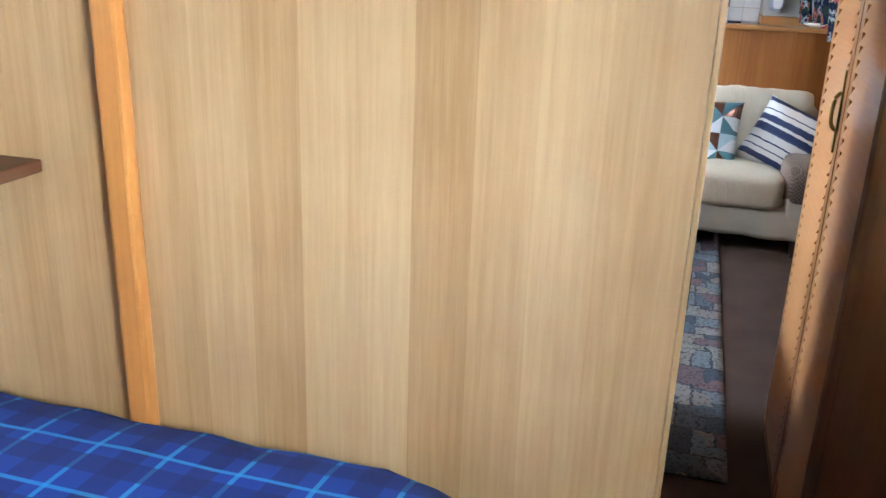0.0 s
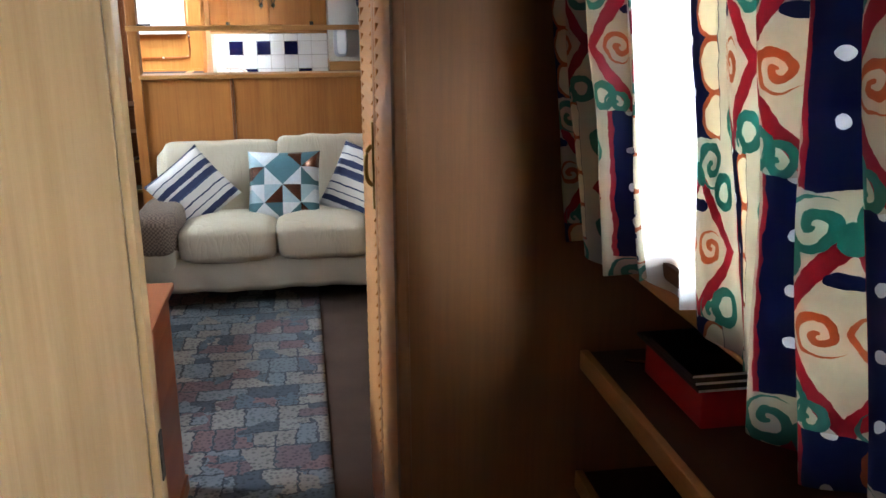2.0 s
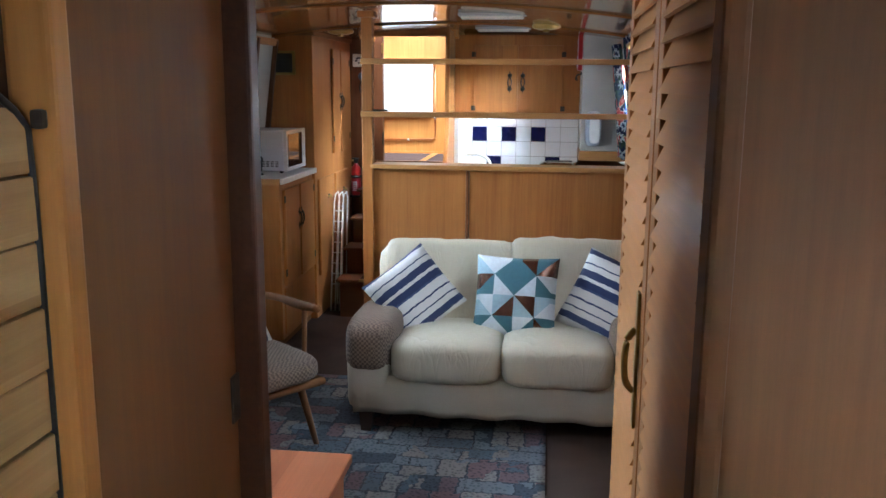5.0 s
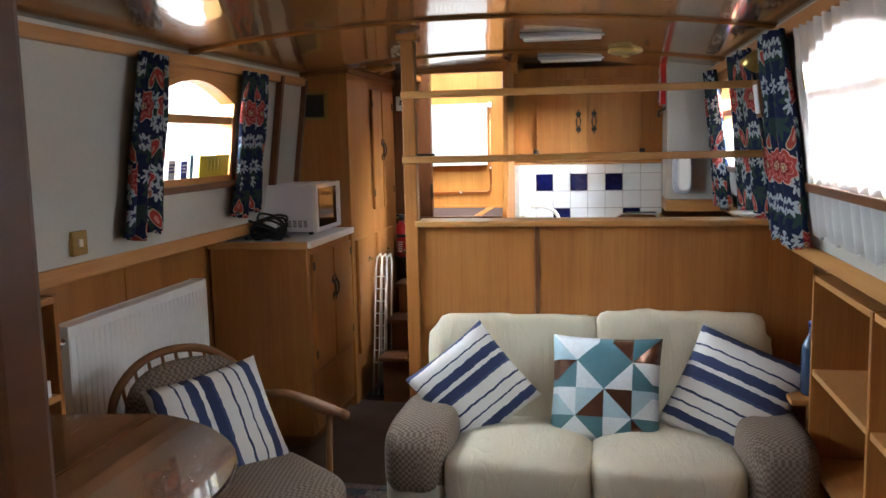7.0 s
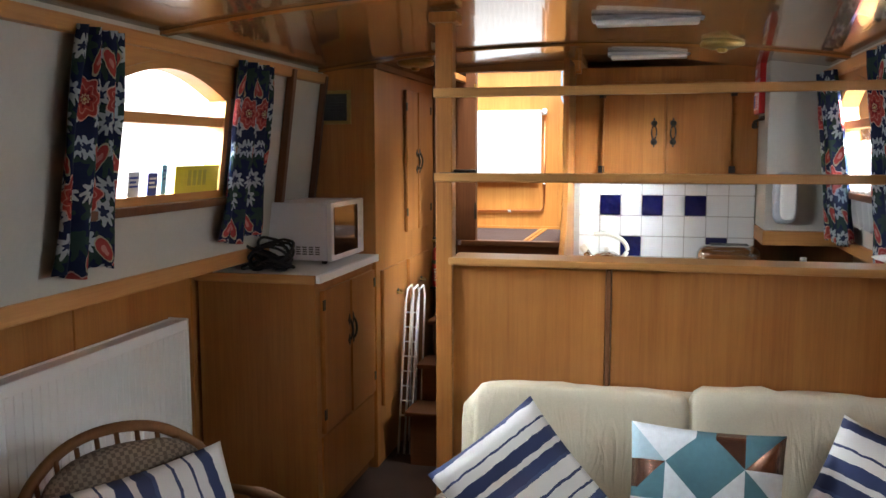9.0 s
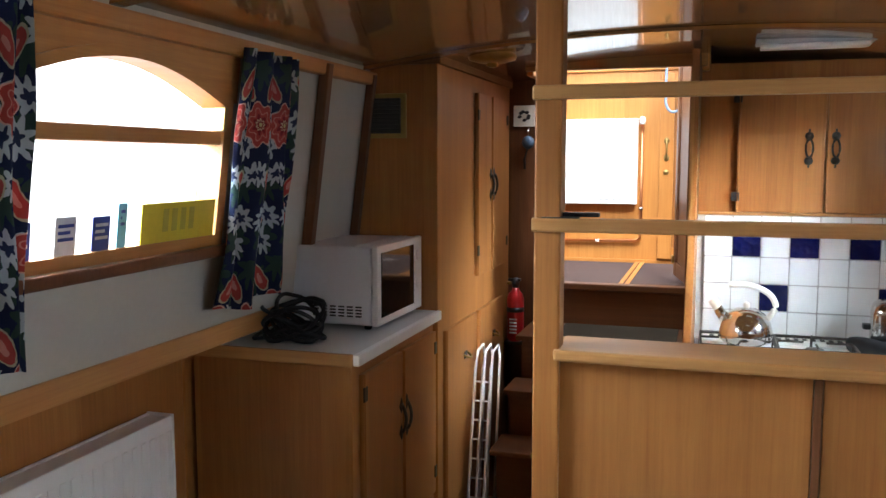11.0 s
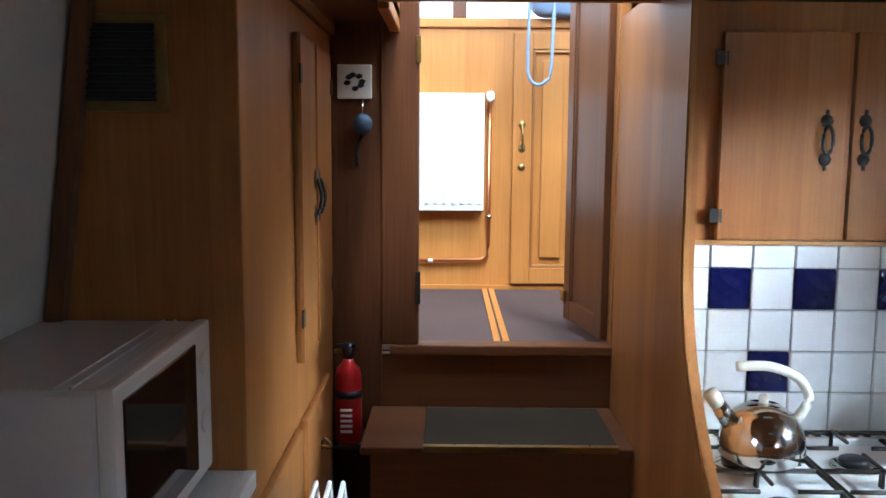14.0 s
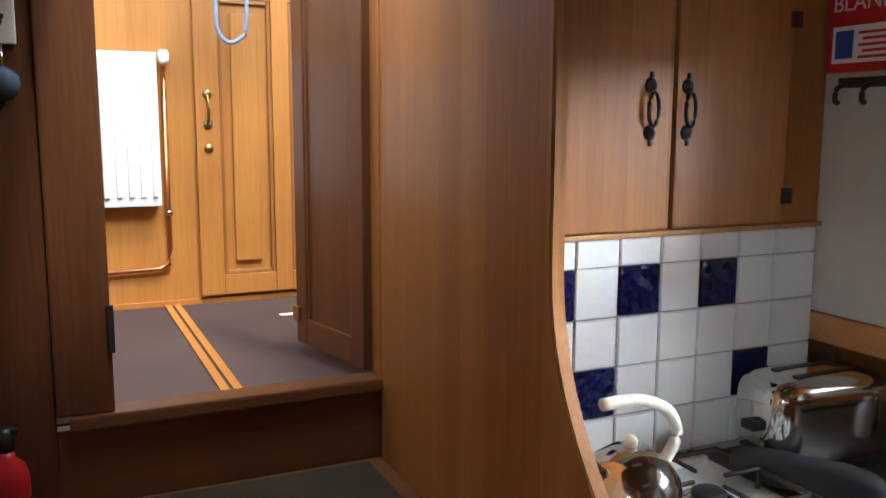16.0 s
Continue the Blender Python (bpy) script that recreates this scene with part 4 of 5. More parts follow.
def bookcase(xf, s, y0, y1):
    b = thing("bookcase", "oak open shelf unit built under the ledge", "bookcase", group="bookcases")
    a, c = sorted((xf, xf + s * .2))
    for y in (y0, (y0 + y1) / 2, y1 - .022):
        box("upright", a, c, y, y + .022, 0, 1.075, OAK, b)
    for z in (.04, .40, .72, 1.05):
        for k in range(2):
            ya = y0 + .022 + k * (y1 - y0) / 2
            box("shelf", a + .004, c, ya + .002, ya + (y1 - y0) / 2 - .026, z, z + .022, OAKY, b)
    a, c = sorted((xf + s * .2, xf + s * .19))
    box("back", a, c, y0, y1, 0, 1.07, OAKD, b, 0)
    return b


bookcase(-1.92, -1, 3.30, 4.36)
bookcase(.575, 1, 3.6, 4.93)
bk = thing("carton", "small blue, red and white printed carton on the shelf", "carton")
box("body", -2.02, -1.925, 4.20, 4.30, .744, .80, PAPERW, bk, .002)
box("red_label", -2.0, -1.923, 4.195, 4.198, .746, .775, RED, bk, 0)
bk2 = thing("pouch", "bright blue pouch on the shelf", "pouch")
soft("body", (.1, .14, .06), PAPERB, pose(-1.98, 4.06, .775), bk2, 4, .006, 6)
bt = thing("bottle", "dark blue-tinted plastic bottle with blue cap", "bottle")
lathe("body", [(.03, 0), (.035, .01), (.035, .17), (.03, .19), (.012, .22), (.012, .25)], plain("dark_blue_plastic", (.03, .05, .09), .15, coat=.3), bt, (.60, 5.02, .62))
lathe("cap", [(.014, 0), (.014, .018)], PAPERB, bt, (.60, 5.02, .87), 14)
sb = thing("corner_shelf", "small oak corner shelf beside the sofa", "shelf")
box("board", .52, .78, 4.94, 5.2, .60, .62, OAKY, sb)
box("bracket", .60, .78, 5.05, 5.08, .44, .60, OAKY, sb)


def round_table():
    t = thing("drop_leaf_table", "dark polished oak drop-leaf table with rounded leaf", "table")
    cx, cy, r = -1.6, 3.62, .575
    arc = [(cx + r * math.cos(a), cy + r * math.sin(a)) for a in np.linspace(-math.pi / 2 - .0, math.pi / 2, 40)]
    prism("leaf", [p for p in arc if p[0] > -1.48] + [(-1.478, cy + .56), (-1.478, cy - .56)], 'z', .722, .744, DARKOAK, t, .006)
    prism("leaf", [(-1.89, cy - .50), (-1.482, cy - .562), (-1.482, cy + .562), (-1.89, cy + .50)], 'z', .722, .744, DARKOAK, t, .004)
    for sx in (-.18, .18):
        for sy in (-.28, .28):
            lathe("leg", [(.018, 0), (.026, .03), (.02, .10), (.03, .2), (.022, .36), (.032, .5), (.028, .71)], DARKOAK, t, (cx + sx, cy + sy, 0), 14)
    box("apron", cx - .2, cx + .2, cy - .31, cy + .31, .62, .721, DARKOAK, t)
    return t


round_table()


def armchair():
    m = pose(-1.38, 4.46, 0, 0, 0, 52)
    c = thing("windsor_armchair", "wooden bow-back armchair with brown check cushions", "chair", m)
    AW = OAKD
    soft("seat_cushion", (.56, .62, .11), CHECK, pose(0, -.08, .40), None, 4, .004, 10, .2).parent = c
    tube("seat_frame", [(-.26, -.33, .33), (.26, -.33, .33), (.24, .25, .31), (-.24, .25, .31)], .02, AW, c, True, 8)
    bow = [(-.27, .22, .34), (-.285, .30, .53), (-.25, .36, .68), (-.14, .40, .78), (0, .41, .81), (.14, .40, .78), (.25, .36, .68), (.285, .30, .53), (.27, .22, .34)]
    tube("bow", bow, .016, AW, c, res=8, smooth_curve=True)
    for i in range(9):
        x = -.2 + i * .05
        tube("spindle", [(x, .23, .34), (x * 1.08, .40 - abs(x) * .12, .80 - 1.7 * x * x)], .007, AW, c)
    soft("back_cushion", (.48, .09, .46), CHECK, pose(0, .28, .565, -14), None, 2.8, .005, 10).parent = c
    for s in (-1, 1):
        tube("arm", [(s * .28, .31, .60), (s * .31, .12, .63), (s * .31, -.12, .63), (s * .29, -.27, .645)], [.014, .018, .022, .018], AW, c, res=8, smooth_curve=True)
        tube("arm_post", [(s * .28, -.17, .33), (s * .305, -.15, .62)], .012, AW, c)
        tube("leg", [(s * .22, -.20, .33), (s * .27, -.27, 0)], [.02, .013], AW, c, res=8)
        tube("leg", [(s * .20, .20, .33), (s * .25, .30, 0)], [.02, .013], AW, c, res=8)
    return c, m


chair, cm = armchair()
for ob in chair.children:
    ob.matrix_parent_inverse = Matrix()
pillow("cushion", .44, .12, STRIPE, cm @ pose(.02, .10, .565, 64) @ pose(0, 0, 0, 0, 0, 6), "white linen cushion with blue stripes on the armchair")


# ---------------- ceiling fittings ----------------
for y in (5.83, 6.95):
    f = thing("ceiling_light", "slim white fluorescent ceiling light, switched off", "lamp", group="ceiling lights")
    z = ceil_z(-.31)
    box("tray", -.505, -.125, y - .05, y + .05, z - .012, z + .004, PEWTER, f, .004)
    box("diffuser", -.49, -.14, y - .04, y + .04, z - .028, z - .012, ENAMEL, f, .008)
for x, y in ((-.02, 6.45), (-1.42, 6.80)):
    f = thing("ceiling_vent", "round brass ceiling vent", "vent", group="ceiling vents")
    lathe("rim", [(.075, .02), (.09, 0), (.085, -.012), (.05, -.022)], BRASS, f, (x, y, ceil_z(x) - .006), 24)
    lathe("knob", [(.02, 0), (.022, -.012), (.012, -.018)], BRASS, f, (x, y, ceil_z(x) - .026), 14)

for x in (-3.2, 2.0):
    tagged(box("backdrop", x - .02, x + .02, -6, 13, -.8, 5, OUTSIDE, bev=0), "bright pale overcast distance beyond the windows", kind="structure")
tagged(box("backdrop", -9, 8, 13.1, 13.14, -.8, 9, OUTSIDE, bev=0), "bright pale overcast distance beyond the wheelhouse", kind="structure")


# ---------------- cupboards by the steps ----------------
def pull(parent, x, y, z, axis='x', s=1, mat=IRON, h=.09):
    """An ornate drop handle: lobed plate and bail."""
    def P(a, b, c):
        return (x + s * a, y + b, z + c) if axis == 'x' else (x + b, y - a, z + c)
    for dz in (-h * .5, h * .5):
        bm = bmesh.new()
        bmesh.ops.create_icosphere(bm, subdivisions=2, radius=.014)
        for v in bm.verts:
            lobe = 1 + .3 * math.cos(4 * math.atan2(v.co.z, v.co.y))
            v.co = Vector(P(v.co.x * .35, v.co.y * lobe, v.co.z * 1.5 * lobe + dz))
        finish(bm, "handle_rose", mat, parent, True)
    tube("handle", [P(.004, 0, -h * .5), P(.012, .001, -h * .3), P(.016, .002, 0), P(.012, .001, h * .3), P(.004, 0, h * .5)], .0055, mat, parent, smooth_curve=True)


def hinge(parent, x, y, z, axis='x'):
    if axis == 'x':
        box("hinge", x, x + .006, y - .012, y + .012, z - .022, z + .022, IRON, parent, .002)
    else:
        box("hinge", x - .016, x + .016, y - .006, y, z - .018, z + .018, IRON, parent, .002)


def cupboard_door(x, y0, y1, z0, z1, parent, handle=None, hinges=(), mat=None):
    d = box("door", x, x + .016, y0, y1, z0, z1, mat or OAK, parent, .005)
    box("door_bead", x + .014, x + .019, y0 + .004, y0 + .012, z0, z1, mat or OAK, parent, .002)
    if handle:
        pull(parent, x + .017, handle[0], handle[1])
    for y, z in hinges:
        hinge(parent, x + .014, y, z)
    return d


cab = thing("base_cupboard", "oak base cupboard with laminate top and iron handles", "cupboard")
box("body", -2.11, -1.592, 5.885, 6.618, .06, 1.038, OAK, cab, .003)
box("plinth", -2.11, -1.62, 5.90, 6.618, 0, .06, OAKD, cab)
box("top", -2.11, -1.575, 5.872, 6.618, 1.045, 1.072, LAMINATE, cab, .004)
box("edge", -1.578, -1.558, 5.862, 6.618, 1.040, 1.073, ENAMEL, cab, .004)
box("edge", -2.11, -1.58, 5.858, 5.874, 1.036, 1.073, OAKX, cab, .004)
cupboard_door(-1.590, 5.93, 6.255, .40, 1.0, cab, (6.235, .78), ((5.94, .94), (5.94, .48)))
cupboard_door(-1.590, 6.262, 6.60, .40, 1.0, cab, (6.285, .78), ((6.59, .94), (6.59, .48)))
box("panel", -1.592, -1.583, 5.93, 6.60, .09, .385, OAK, cab, .003)

tall = thing("tall_cupboard", "tall oak cupboard with several doors and a vent", "cupboard")
box("body", -2.10, -1.575, 6.622, 7.74, 0, 1.965, OAK, tall, .004)
box("cornice", -2.10, -1.560, 6.612, 7.74, 1.955, 1.985, OAKD, tall, .004)
cupboard_door(-1.574, 7.11, 7.338, 1.135, 1.89, tall, (7.315, 1.51), ((7.12, 1.80), (7.12, 1.24)))
cupboard_door(-1.574, 7.345, 7.63, 1.135, 1.89, tall, (7.37, 1.51), ((7.62, 1.80), (7.62, 1.24)))
cupboard_door(-1.574, 6.68, 7.10, .30, .985, tall)
cupboard_door(-1.574, 7.14, 7.58, .30, .985, tall)
for yh in (6.93, 7.39):
    tube("handle", [(-1.556, yh - .03, .845), (-1.538, yh - .015, .835), (-1.535, yh, .832), (-1.538, yh + .015, .835), (-1.556, yh + .03, .845)], .005, BRASS, tall, smooth_curve=True)
    box("handle_plate", -1.559, -1.555, yh - .018, yh + .018, .828, .856, IRON, tall, .001)
vt = thing("vent_grille", "brass-framed black louvred vent on cupboard side", "vent")
box("frame", -1.845, -1.69, 6.612, 6.62, 1.695, 1.855, BRASS, vt, .003)
box("mesh", -1.825, -1.71, 6.606, 6.613, 1.712, 1.838, BLACK, vt, .001)
for i in range(9):
    box("slat", -1.825, -1.71, 6.600, 6.607, 1.716 + i * .0135, 1.722 + i * .0135, BLACK, vt, .001)
structure(box("trim_batten", -1.935, -1.90, 6.20, 6.235, 1.16, 1.92, TEAK, bev=.004, lean=LEAN), "oak batten on white lining")
structure(box("trim_batten_end", -1.935, -1.905, 6.585, 6.615, 1.16, 1.92, TEAK, bev=.004, lean=LEAN), "oak batten on white lining")

mw = thing("microwave", "white microwave oven with dark glass door", "microwave")
box("case", -1.985, -1.655, 6.19, 6.61, 1.088, 1.342, MWWHITE, mw, .008)
box("front", -1.655, -1.632, 6.188, 6.612, 1.086, 1.345, ENAMEL, mw, .006)
box("door_glass", -1.634, -1.629, 6.215, 6.52, 1.112, 1.322, GLASSK, mw, .003)
for i in range(2):
    lathe("knob", [(.020, 0), (.020, .004), (.016, .006)], ENAMEL, mw, (0, 0, 0), 18).matrix_world = pose(-1.632, 6.565, 1.18 + i * .10, 0, 90, 0)
for i in range(6):
    for j in range(4):
        box("slot", -1.86 + i * .030, -1.84 + i * .030, 6.1865, 6.1905, 1.115 + j * .010, 1.120 + j * .010, BLACK, mw, .0005)
for x in (-1.96, -1.68):
    for y in (6.22, 6.58):
        lathe("foot", [(.012, 0), (.014, .015)], BLACK, mw, (x, y, 1.073), 12)
for x in (-1.71, -1.69):
    box("lid_line", x, x + .004, 6.195, 6.605, 1.341, 1.3445, MWWHITE, mw, .001)

coil = thing("cable_coil", "coiled black mains cable on the worktop", "cable")
for i in range(16):
    r = random.uniform(.050, .088)
    tilt, spin = random.uniform(.25, .75), random.uniform(0, 6.28)
    cx, cy = -1.835 + random.uniform(-.02, .02), 6.0 + random.uniform(-.02, .02)
    pts = []
    for a in np.linspace(0, 2 * math.pi, 15)[:-1]:
        px, py = r * 1.15 * math.cos(a), r * .85 * math.sin(a)
        pts.append((cx + px * math.cos(spin * .1) - py * math.sin(spin * .1), cy + py, tilt * r * math.sin(a + spin) + random.uniform(-.004, .004)))
    zmin = min(p[2] for p in pts)
    pts = [(p[0], p[1], p[2] - zmin + 1.080 + .003 * (i % 5)) for p in pts]
    tube("loop", pts, .0065, RUBBER, coil, True, 6, True)
tube("tail", [(-1.90, 5.99, 1.08), (-1.94, 5.95, 1.08), (-1.96, 6.02, 1.082), (-1.98, 6.10, 1.08)], .006, BLACK, coil, smooth_curve=True)

# signs in the lounge window
for y, z, w, h, m, lab in ((4.99, 1.42, .045, .075, PAPERB, "blue and white printed notice in the window"), (5.10, 1.42, .06, .08, PAPERW, "pale printed notice in the window"),
                           (5.21, 1.42, .055, .075, PAPERB, "blue printed notice in the window"), (5.29, 1.42, .03, .10, plain("cyan_print", (.2, .5, .65), .6), "pale cyan notice in the window")):
    s = thing("window_notice", lab, "notice", group="window notices")
    box("sheet", -1.938, -1.936, y, y + w, z, z + h, m, s, 0, LEAN)
    for k in range(3):
        box("text_bar", -1.9355, -1.9345, y + .008, y + w - .008 - .01 * (k % 2), z + h - .022 - k * .014, z + h - .015 - k * .014, PAPERW if m is PAPERB else PAPERB, s, 0, LEAN)
yp = thing("yellow_plate", "bright yellow plate with faint lettering in the window", "sign")
box("plate", -1.93, -1.926, 5.36, 5.66, 1.40, 1.515, YELLOW, yp, .002, LEAN)
for k in range(4):
    box("letter_bar", -1.926, -1.9245, 5.44 + k * .035, 5.46 + k * .035, 1.445, 1.50, plain("faded_yellow", (.42, .36, .05), .5), yp, 0, LEAN)

# ---------------- steps ----------------
def steps():
    s = thing("companion_steps", "red-brown wooden steps with carpet treads and brass nosing", "steps")
    tops = [(.837, 7.372, 7.742), (.65, 7.14, 7.372), (.463, 6.91, 7.14), (.276, 6.68, 6.91)]
    for z, y0, y1 in tops:
        box("riser", -1.43, -.725, y0 + .02, y1 + .012, 0, z - .024, TEAKX, s, .002)
        box("tread", -1.455, -.722, y0, y1 - .002, z - .022, z, OAKX if z == .9 else TEAKX, s, .005)
        box("carpet", -1.285, -.765, y0 + .012, y1 - .03, z, z + .006, COIR, s, .002)
        box("nosing", -1.287, -.763, y0 - .004, y0 + .014, z - .012, z + .008, BRASS, s, .003)
        for k in range(4):
            lathe("screw", [(.004, 0), (.003, .0015)], STEEL, s, (-1.2 + k * .12, y0 + .005, z + .008), 8)
    return s


steps()

# bulkhead aft with the doorway
structure(box("wall_aft_west", -1.572, -1.425, 7.745, 7.785, 0, 2.16, TEAK, bev=.002), "red-brown wooden bulkhead beside the doorway")
structure(box("wall_aft_hull", -2.2, -1.572, 7.75, 7.79, 0, 2.16, TEAK, bev=0), "red-brown wooden bulkhead behind the cupboard")
structure(box("wall_aft_sill", -1.425, -.69, 7.75, 7.785, 0, 1.0, TEAKX, bev=.002), "red-brown riser under the doorway")
structure(box("trim_sill", -1.40, -.70, 7.728, 7.80, 1.0, 1.032, TEAKX, bev=.006), "worn wooden door sill")
structure(box("trim_jamb_west", -1.425, -1.312, 7.735, 7.80, 1.032, 2.2, TEAK, bev=.006), "red-brown door jamb with iron hinges")
structure(box("trim_jamb_east", -.725, -.69, 7.735, 7.80, 1.032, 2.2, OAK, bev=.006), "oak door jamb")
structure(box("wall_aft_east", -.69, .9, 7.75, 7.79, 0, 2.16, OAKD, bev=0), "oak bulkhead behind the galley")
jh = thing("jamb_hinge", "dark iron hinge on the door jamb", "hinge")
box("leaf", -1.320, -1.306, 7.728, 7.736, 1.16, 1.26, IRON, jh, .002)
box("leaf", -1.320, -1.306, 7.728, 7.736, 1.88, 1.96, BRASS, jh, .002)


def leaf_door():
    hinge_m = pose(-.718, 7.79, 1.04, 0, 0, 101)
    d = thing("cabin_door", "red-brown panelled half door standing open", "door", hinge_m)
    def part(name, x0, x1, y0, y1, z0, z1, mat, bev=.004):
        ob = box(name, x0, x1, y0, y1, z0, z1, mat, None, bev)
        ob.parent = d
    W = .36
    part("stile", 0, .06, 0, .03, 0, 1.15, TEAK)
    part("stile", W - .06, W, 0, .03, 0, 1.15, TEAK)
    for z0, z1 in ((0, .07), (1.07, 1.15)):
        part("rail", .06, W - .06, .001, .029, z0, z1, TEAKX)
    part("panel", .06, W - .06, .009, .021, .07, 1.07, TEAK, .001)
    for x in (.06, W - .072):
        part("moulding", x, x + .012, .004, .026, .07, 1.07, TEAK, .003)
    for z in (.12, .92):
        part("hinge", -.012, .02, -.004, .0, z, z + .11, IRON, .002)
    part("latch", W - .03, W + .004, .03, .04, .06, .10, BRASS, .003)
    return d


leaf_door()

# plaque and key on the bulkhead
pq = thing("tile_plaque", "square white plaque with dark plant design", "plaque")
box("tile", -1.555, -1.452, 7.735, 7.744, 1.775, 1.875, PLAST, pq, .004)
for k in range(7):
    a = k * 2.4
    bm = bmesh.new()
    bmesh.ops.create_icosphere(bm, subdivisions=1, radius=.012)
    for v in bm.verts:
        v.co = Vector((-1.503 + .022 * math.cos(a) + v.co.x, 7.7345 + v.co.y * .12, 1.825 + .02 * math.sin(a) + v.co.z * .7))
    finish(bm, "motif", BLACK, pq)
ky = thing("key_fob", "dark blue cork key float hanging from a hook", "key fob")
bm = bmesh.new()
bmesh.ops.create_icosphere(bm, subdivisions=2, radius=.030)
for v in bm.verts:
    v.co = Vector((-1.478 + v.co.x, 7.715 + v.co.y * .8, 1.70 + v.co.z * 1.1))
finish(bm, "float", plain("blue_grey_rubber", (.05, .08, .12), .6), ky, True)
tube("cord", [(-1.478, 7.738, 1.775), (-1.478, 7.722, 1.755), (-1.478, 7.715, 1.73)], .003, STEEL, ky)
tube("strap", [(-1.482, 7.72, 1.67), (-1.50, 7.73, 1.62), (-1.497, 7.735, 1.575)], .006, BLACK, ky)

ex = thing("fire_extinguisher", "small red fire extinguisher with black valve on the wall", "extinguisher")
lathe("cylinder", [(.034, 0), (.040, .012), (.040, .20), (.034, .225), (.018, .24), (.016, .255)], RED, ex, (-1.515, 7.635, .76))
lathe("valve", [(.016, 0), (.018, .02), (.014, .045)], BLACK, ex, (-1.515, 7.635, 1.015), 16)
box("lever", -1.55, -1.49, 7.625, 7.645, 1.045, 1.058, BLACK, ex, .003)
lathe("gauge", [(.012, 0), (.012, .012)], BRASS, ex, (-1.545, 7.63, 1.03), 12)
lathe("strap", [(.0415, 0), (.0415, .022)], BLACK, ex, (-1.515, 7.635, .90))
for k in range(5):
    box("label_bar", -1.535, -1.50, 7.5935, 7.596, .80 + k * .016, .807 + k * .016, PAPERW, ex, 0)
box("bracket", -1.53, -1.50, 7.675, 7.745, .82, .96, IRON, ex)
box("stand_bracket", -1.56, -1.47, 7.60, 7.745, .745, .76, IRON, ex)

ai = thing("clothes_airer", "folded white wire clothes airer leaning by cupboard", "airer")
for k in range(3):
    x = -1.53 + k * .032
    tube("frame", [(x, 6.82, 0.008), (x, 6.98, .78), (x, 7.02, .84), (x, 7.10, .85), (x, 7.13, .80), (x, 7.02, .008)], .006, ENAMEL, ai, smooth_curve=False, res=8)
for k in range(8):
    z = .2 + k * .075
    tube("bar", [(-1.53, 6.82 + z * .205, z), (-1.466, 6.82 + z * .205, z)], .004, ENAMEL, ai)

# ---------------- galley ----------------
outline = [(7.74, 0), (6.67, 0)] + [(7.0 - .33 * t ** 2.2, 1.42 - .5 * t) for t in np.linspace(1, 0, 16)] + [(7.0, 1.60), (7.0, 2.02), (7.74, 2.02)]
endp = structure(prism("wall_galley_end", outline, 'x', -.72, -.692, OAK, None, .004), "oak end panel with a curved front edge")
structure(box("wall_galley_back", -.69, .234, 7.352, 7.39, .8, 1.40, GROUT, bev=0), "grouted splashback wall")
wc = thing("wall_cupboard", "oak wall cupboard with two doors and iron handles", "cupboard")
box("body", -.69, .232, 7.346, 7.74, 1.402, 2.0, OAK, wc, .002)
for x0, x1, hx in ((-.545, -.223, -.282), (-.217, .105, -.186)):
    box("door", x0, x1, 7.328, 7.345, 1.408, 1.925, OAK, wc, .005)
    box("door_bead", x0, x0 + .008, 7.324, 7.33, 1.408, 1.925, OAK, wc, .002)
    for dz in (-.048, .048):
        lathe("handle_rose", [(.017, 0), (.012, .004), (.006, .010)], IRON, wc, (0, 0, 0), 8).matrix_world = pose(hx, 7.328, 1.66 + dz, 90, 0, 0)
        box("handle_tip", hx - .004, hx + .004, 7.322, 7.3285, 1.66 + dz * 1.45 - .006, 1.66 + dz * 1.45 + .006, IRON, wc, .002)
    tube("handle_ring", [(hx + .013 * math.cos(a), 7.316, 1.66 + .034 * math.sin(a)) for a in np.linspace(0, 2 * math.pi, 17)[:-1]], .0045, IRON, wc, True, 6)
    for z in (1.47, 1.86):
        hinge(wc, x0 - .004 if hx < -.22 else x1 + .004, 7.33, z, 'y')
box("bottom_rail", -.69, .232, 7.330, 7.346, 1.395, 1.406, OAKX, wc, .003)
bxw = structure(new("wall_boxing"), "cream painted boxed-in corner over oak trim")
box("boxing", .236, .62, 7.0, 7.74, 1.19, 2.0, WHITE, bxw, .003)
box("trim", .229, .62, 6.985, 7.35, 1.12, 1.188, OAKX, bxw, .005)
lp = thing("wall_light", "slim silver oval wall light", "lamp")
soft("body", (.11, .07, .24), PEWTER, pose(.32, 6.975, 1.345), lp, 4, .0, 8)
soft("lens", (.075, .03, .20), ENAMEL, pose(.33, 6.942, 1.345), lp, 4, .0, 8)
fb = thing("fire_blanket", "red fire blanket wall case with printed label", "fire blanket")
box("case", .206, .235, 7.13, 7.33, 1.745, 1.99, RED, fb, .006)
box("label", .203, .207, 7.15, 7.31, 1.765, 1.845, PAPERW, fb, .001)
for k in range(5):
    box("text_bar", .201, .204, 7.17, 7.24 - .01 * (k % 2), 1.773 + k * .013, 1.779 + k * .013, RED, fb, 0)
box("pictogram", .201, .204, 7.255, 7.30, 1.775, 1.835, PAPERB, fb, 0)
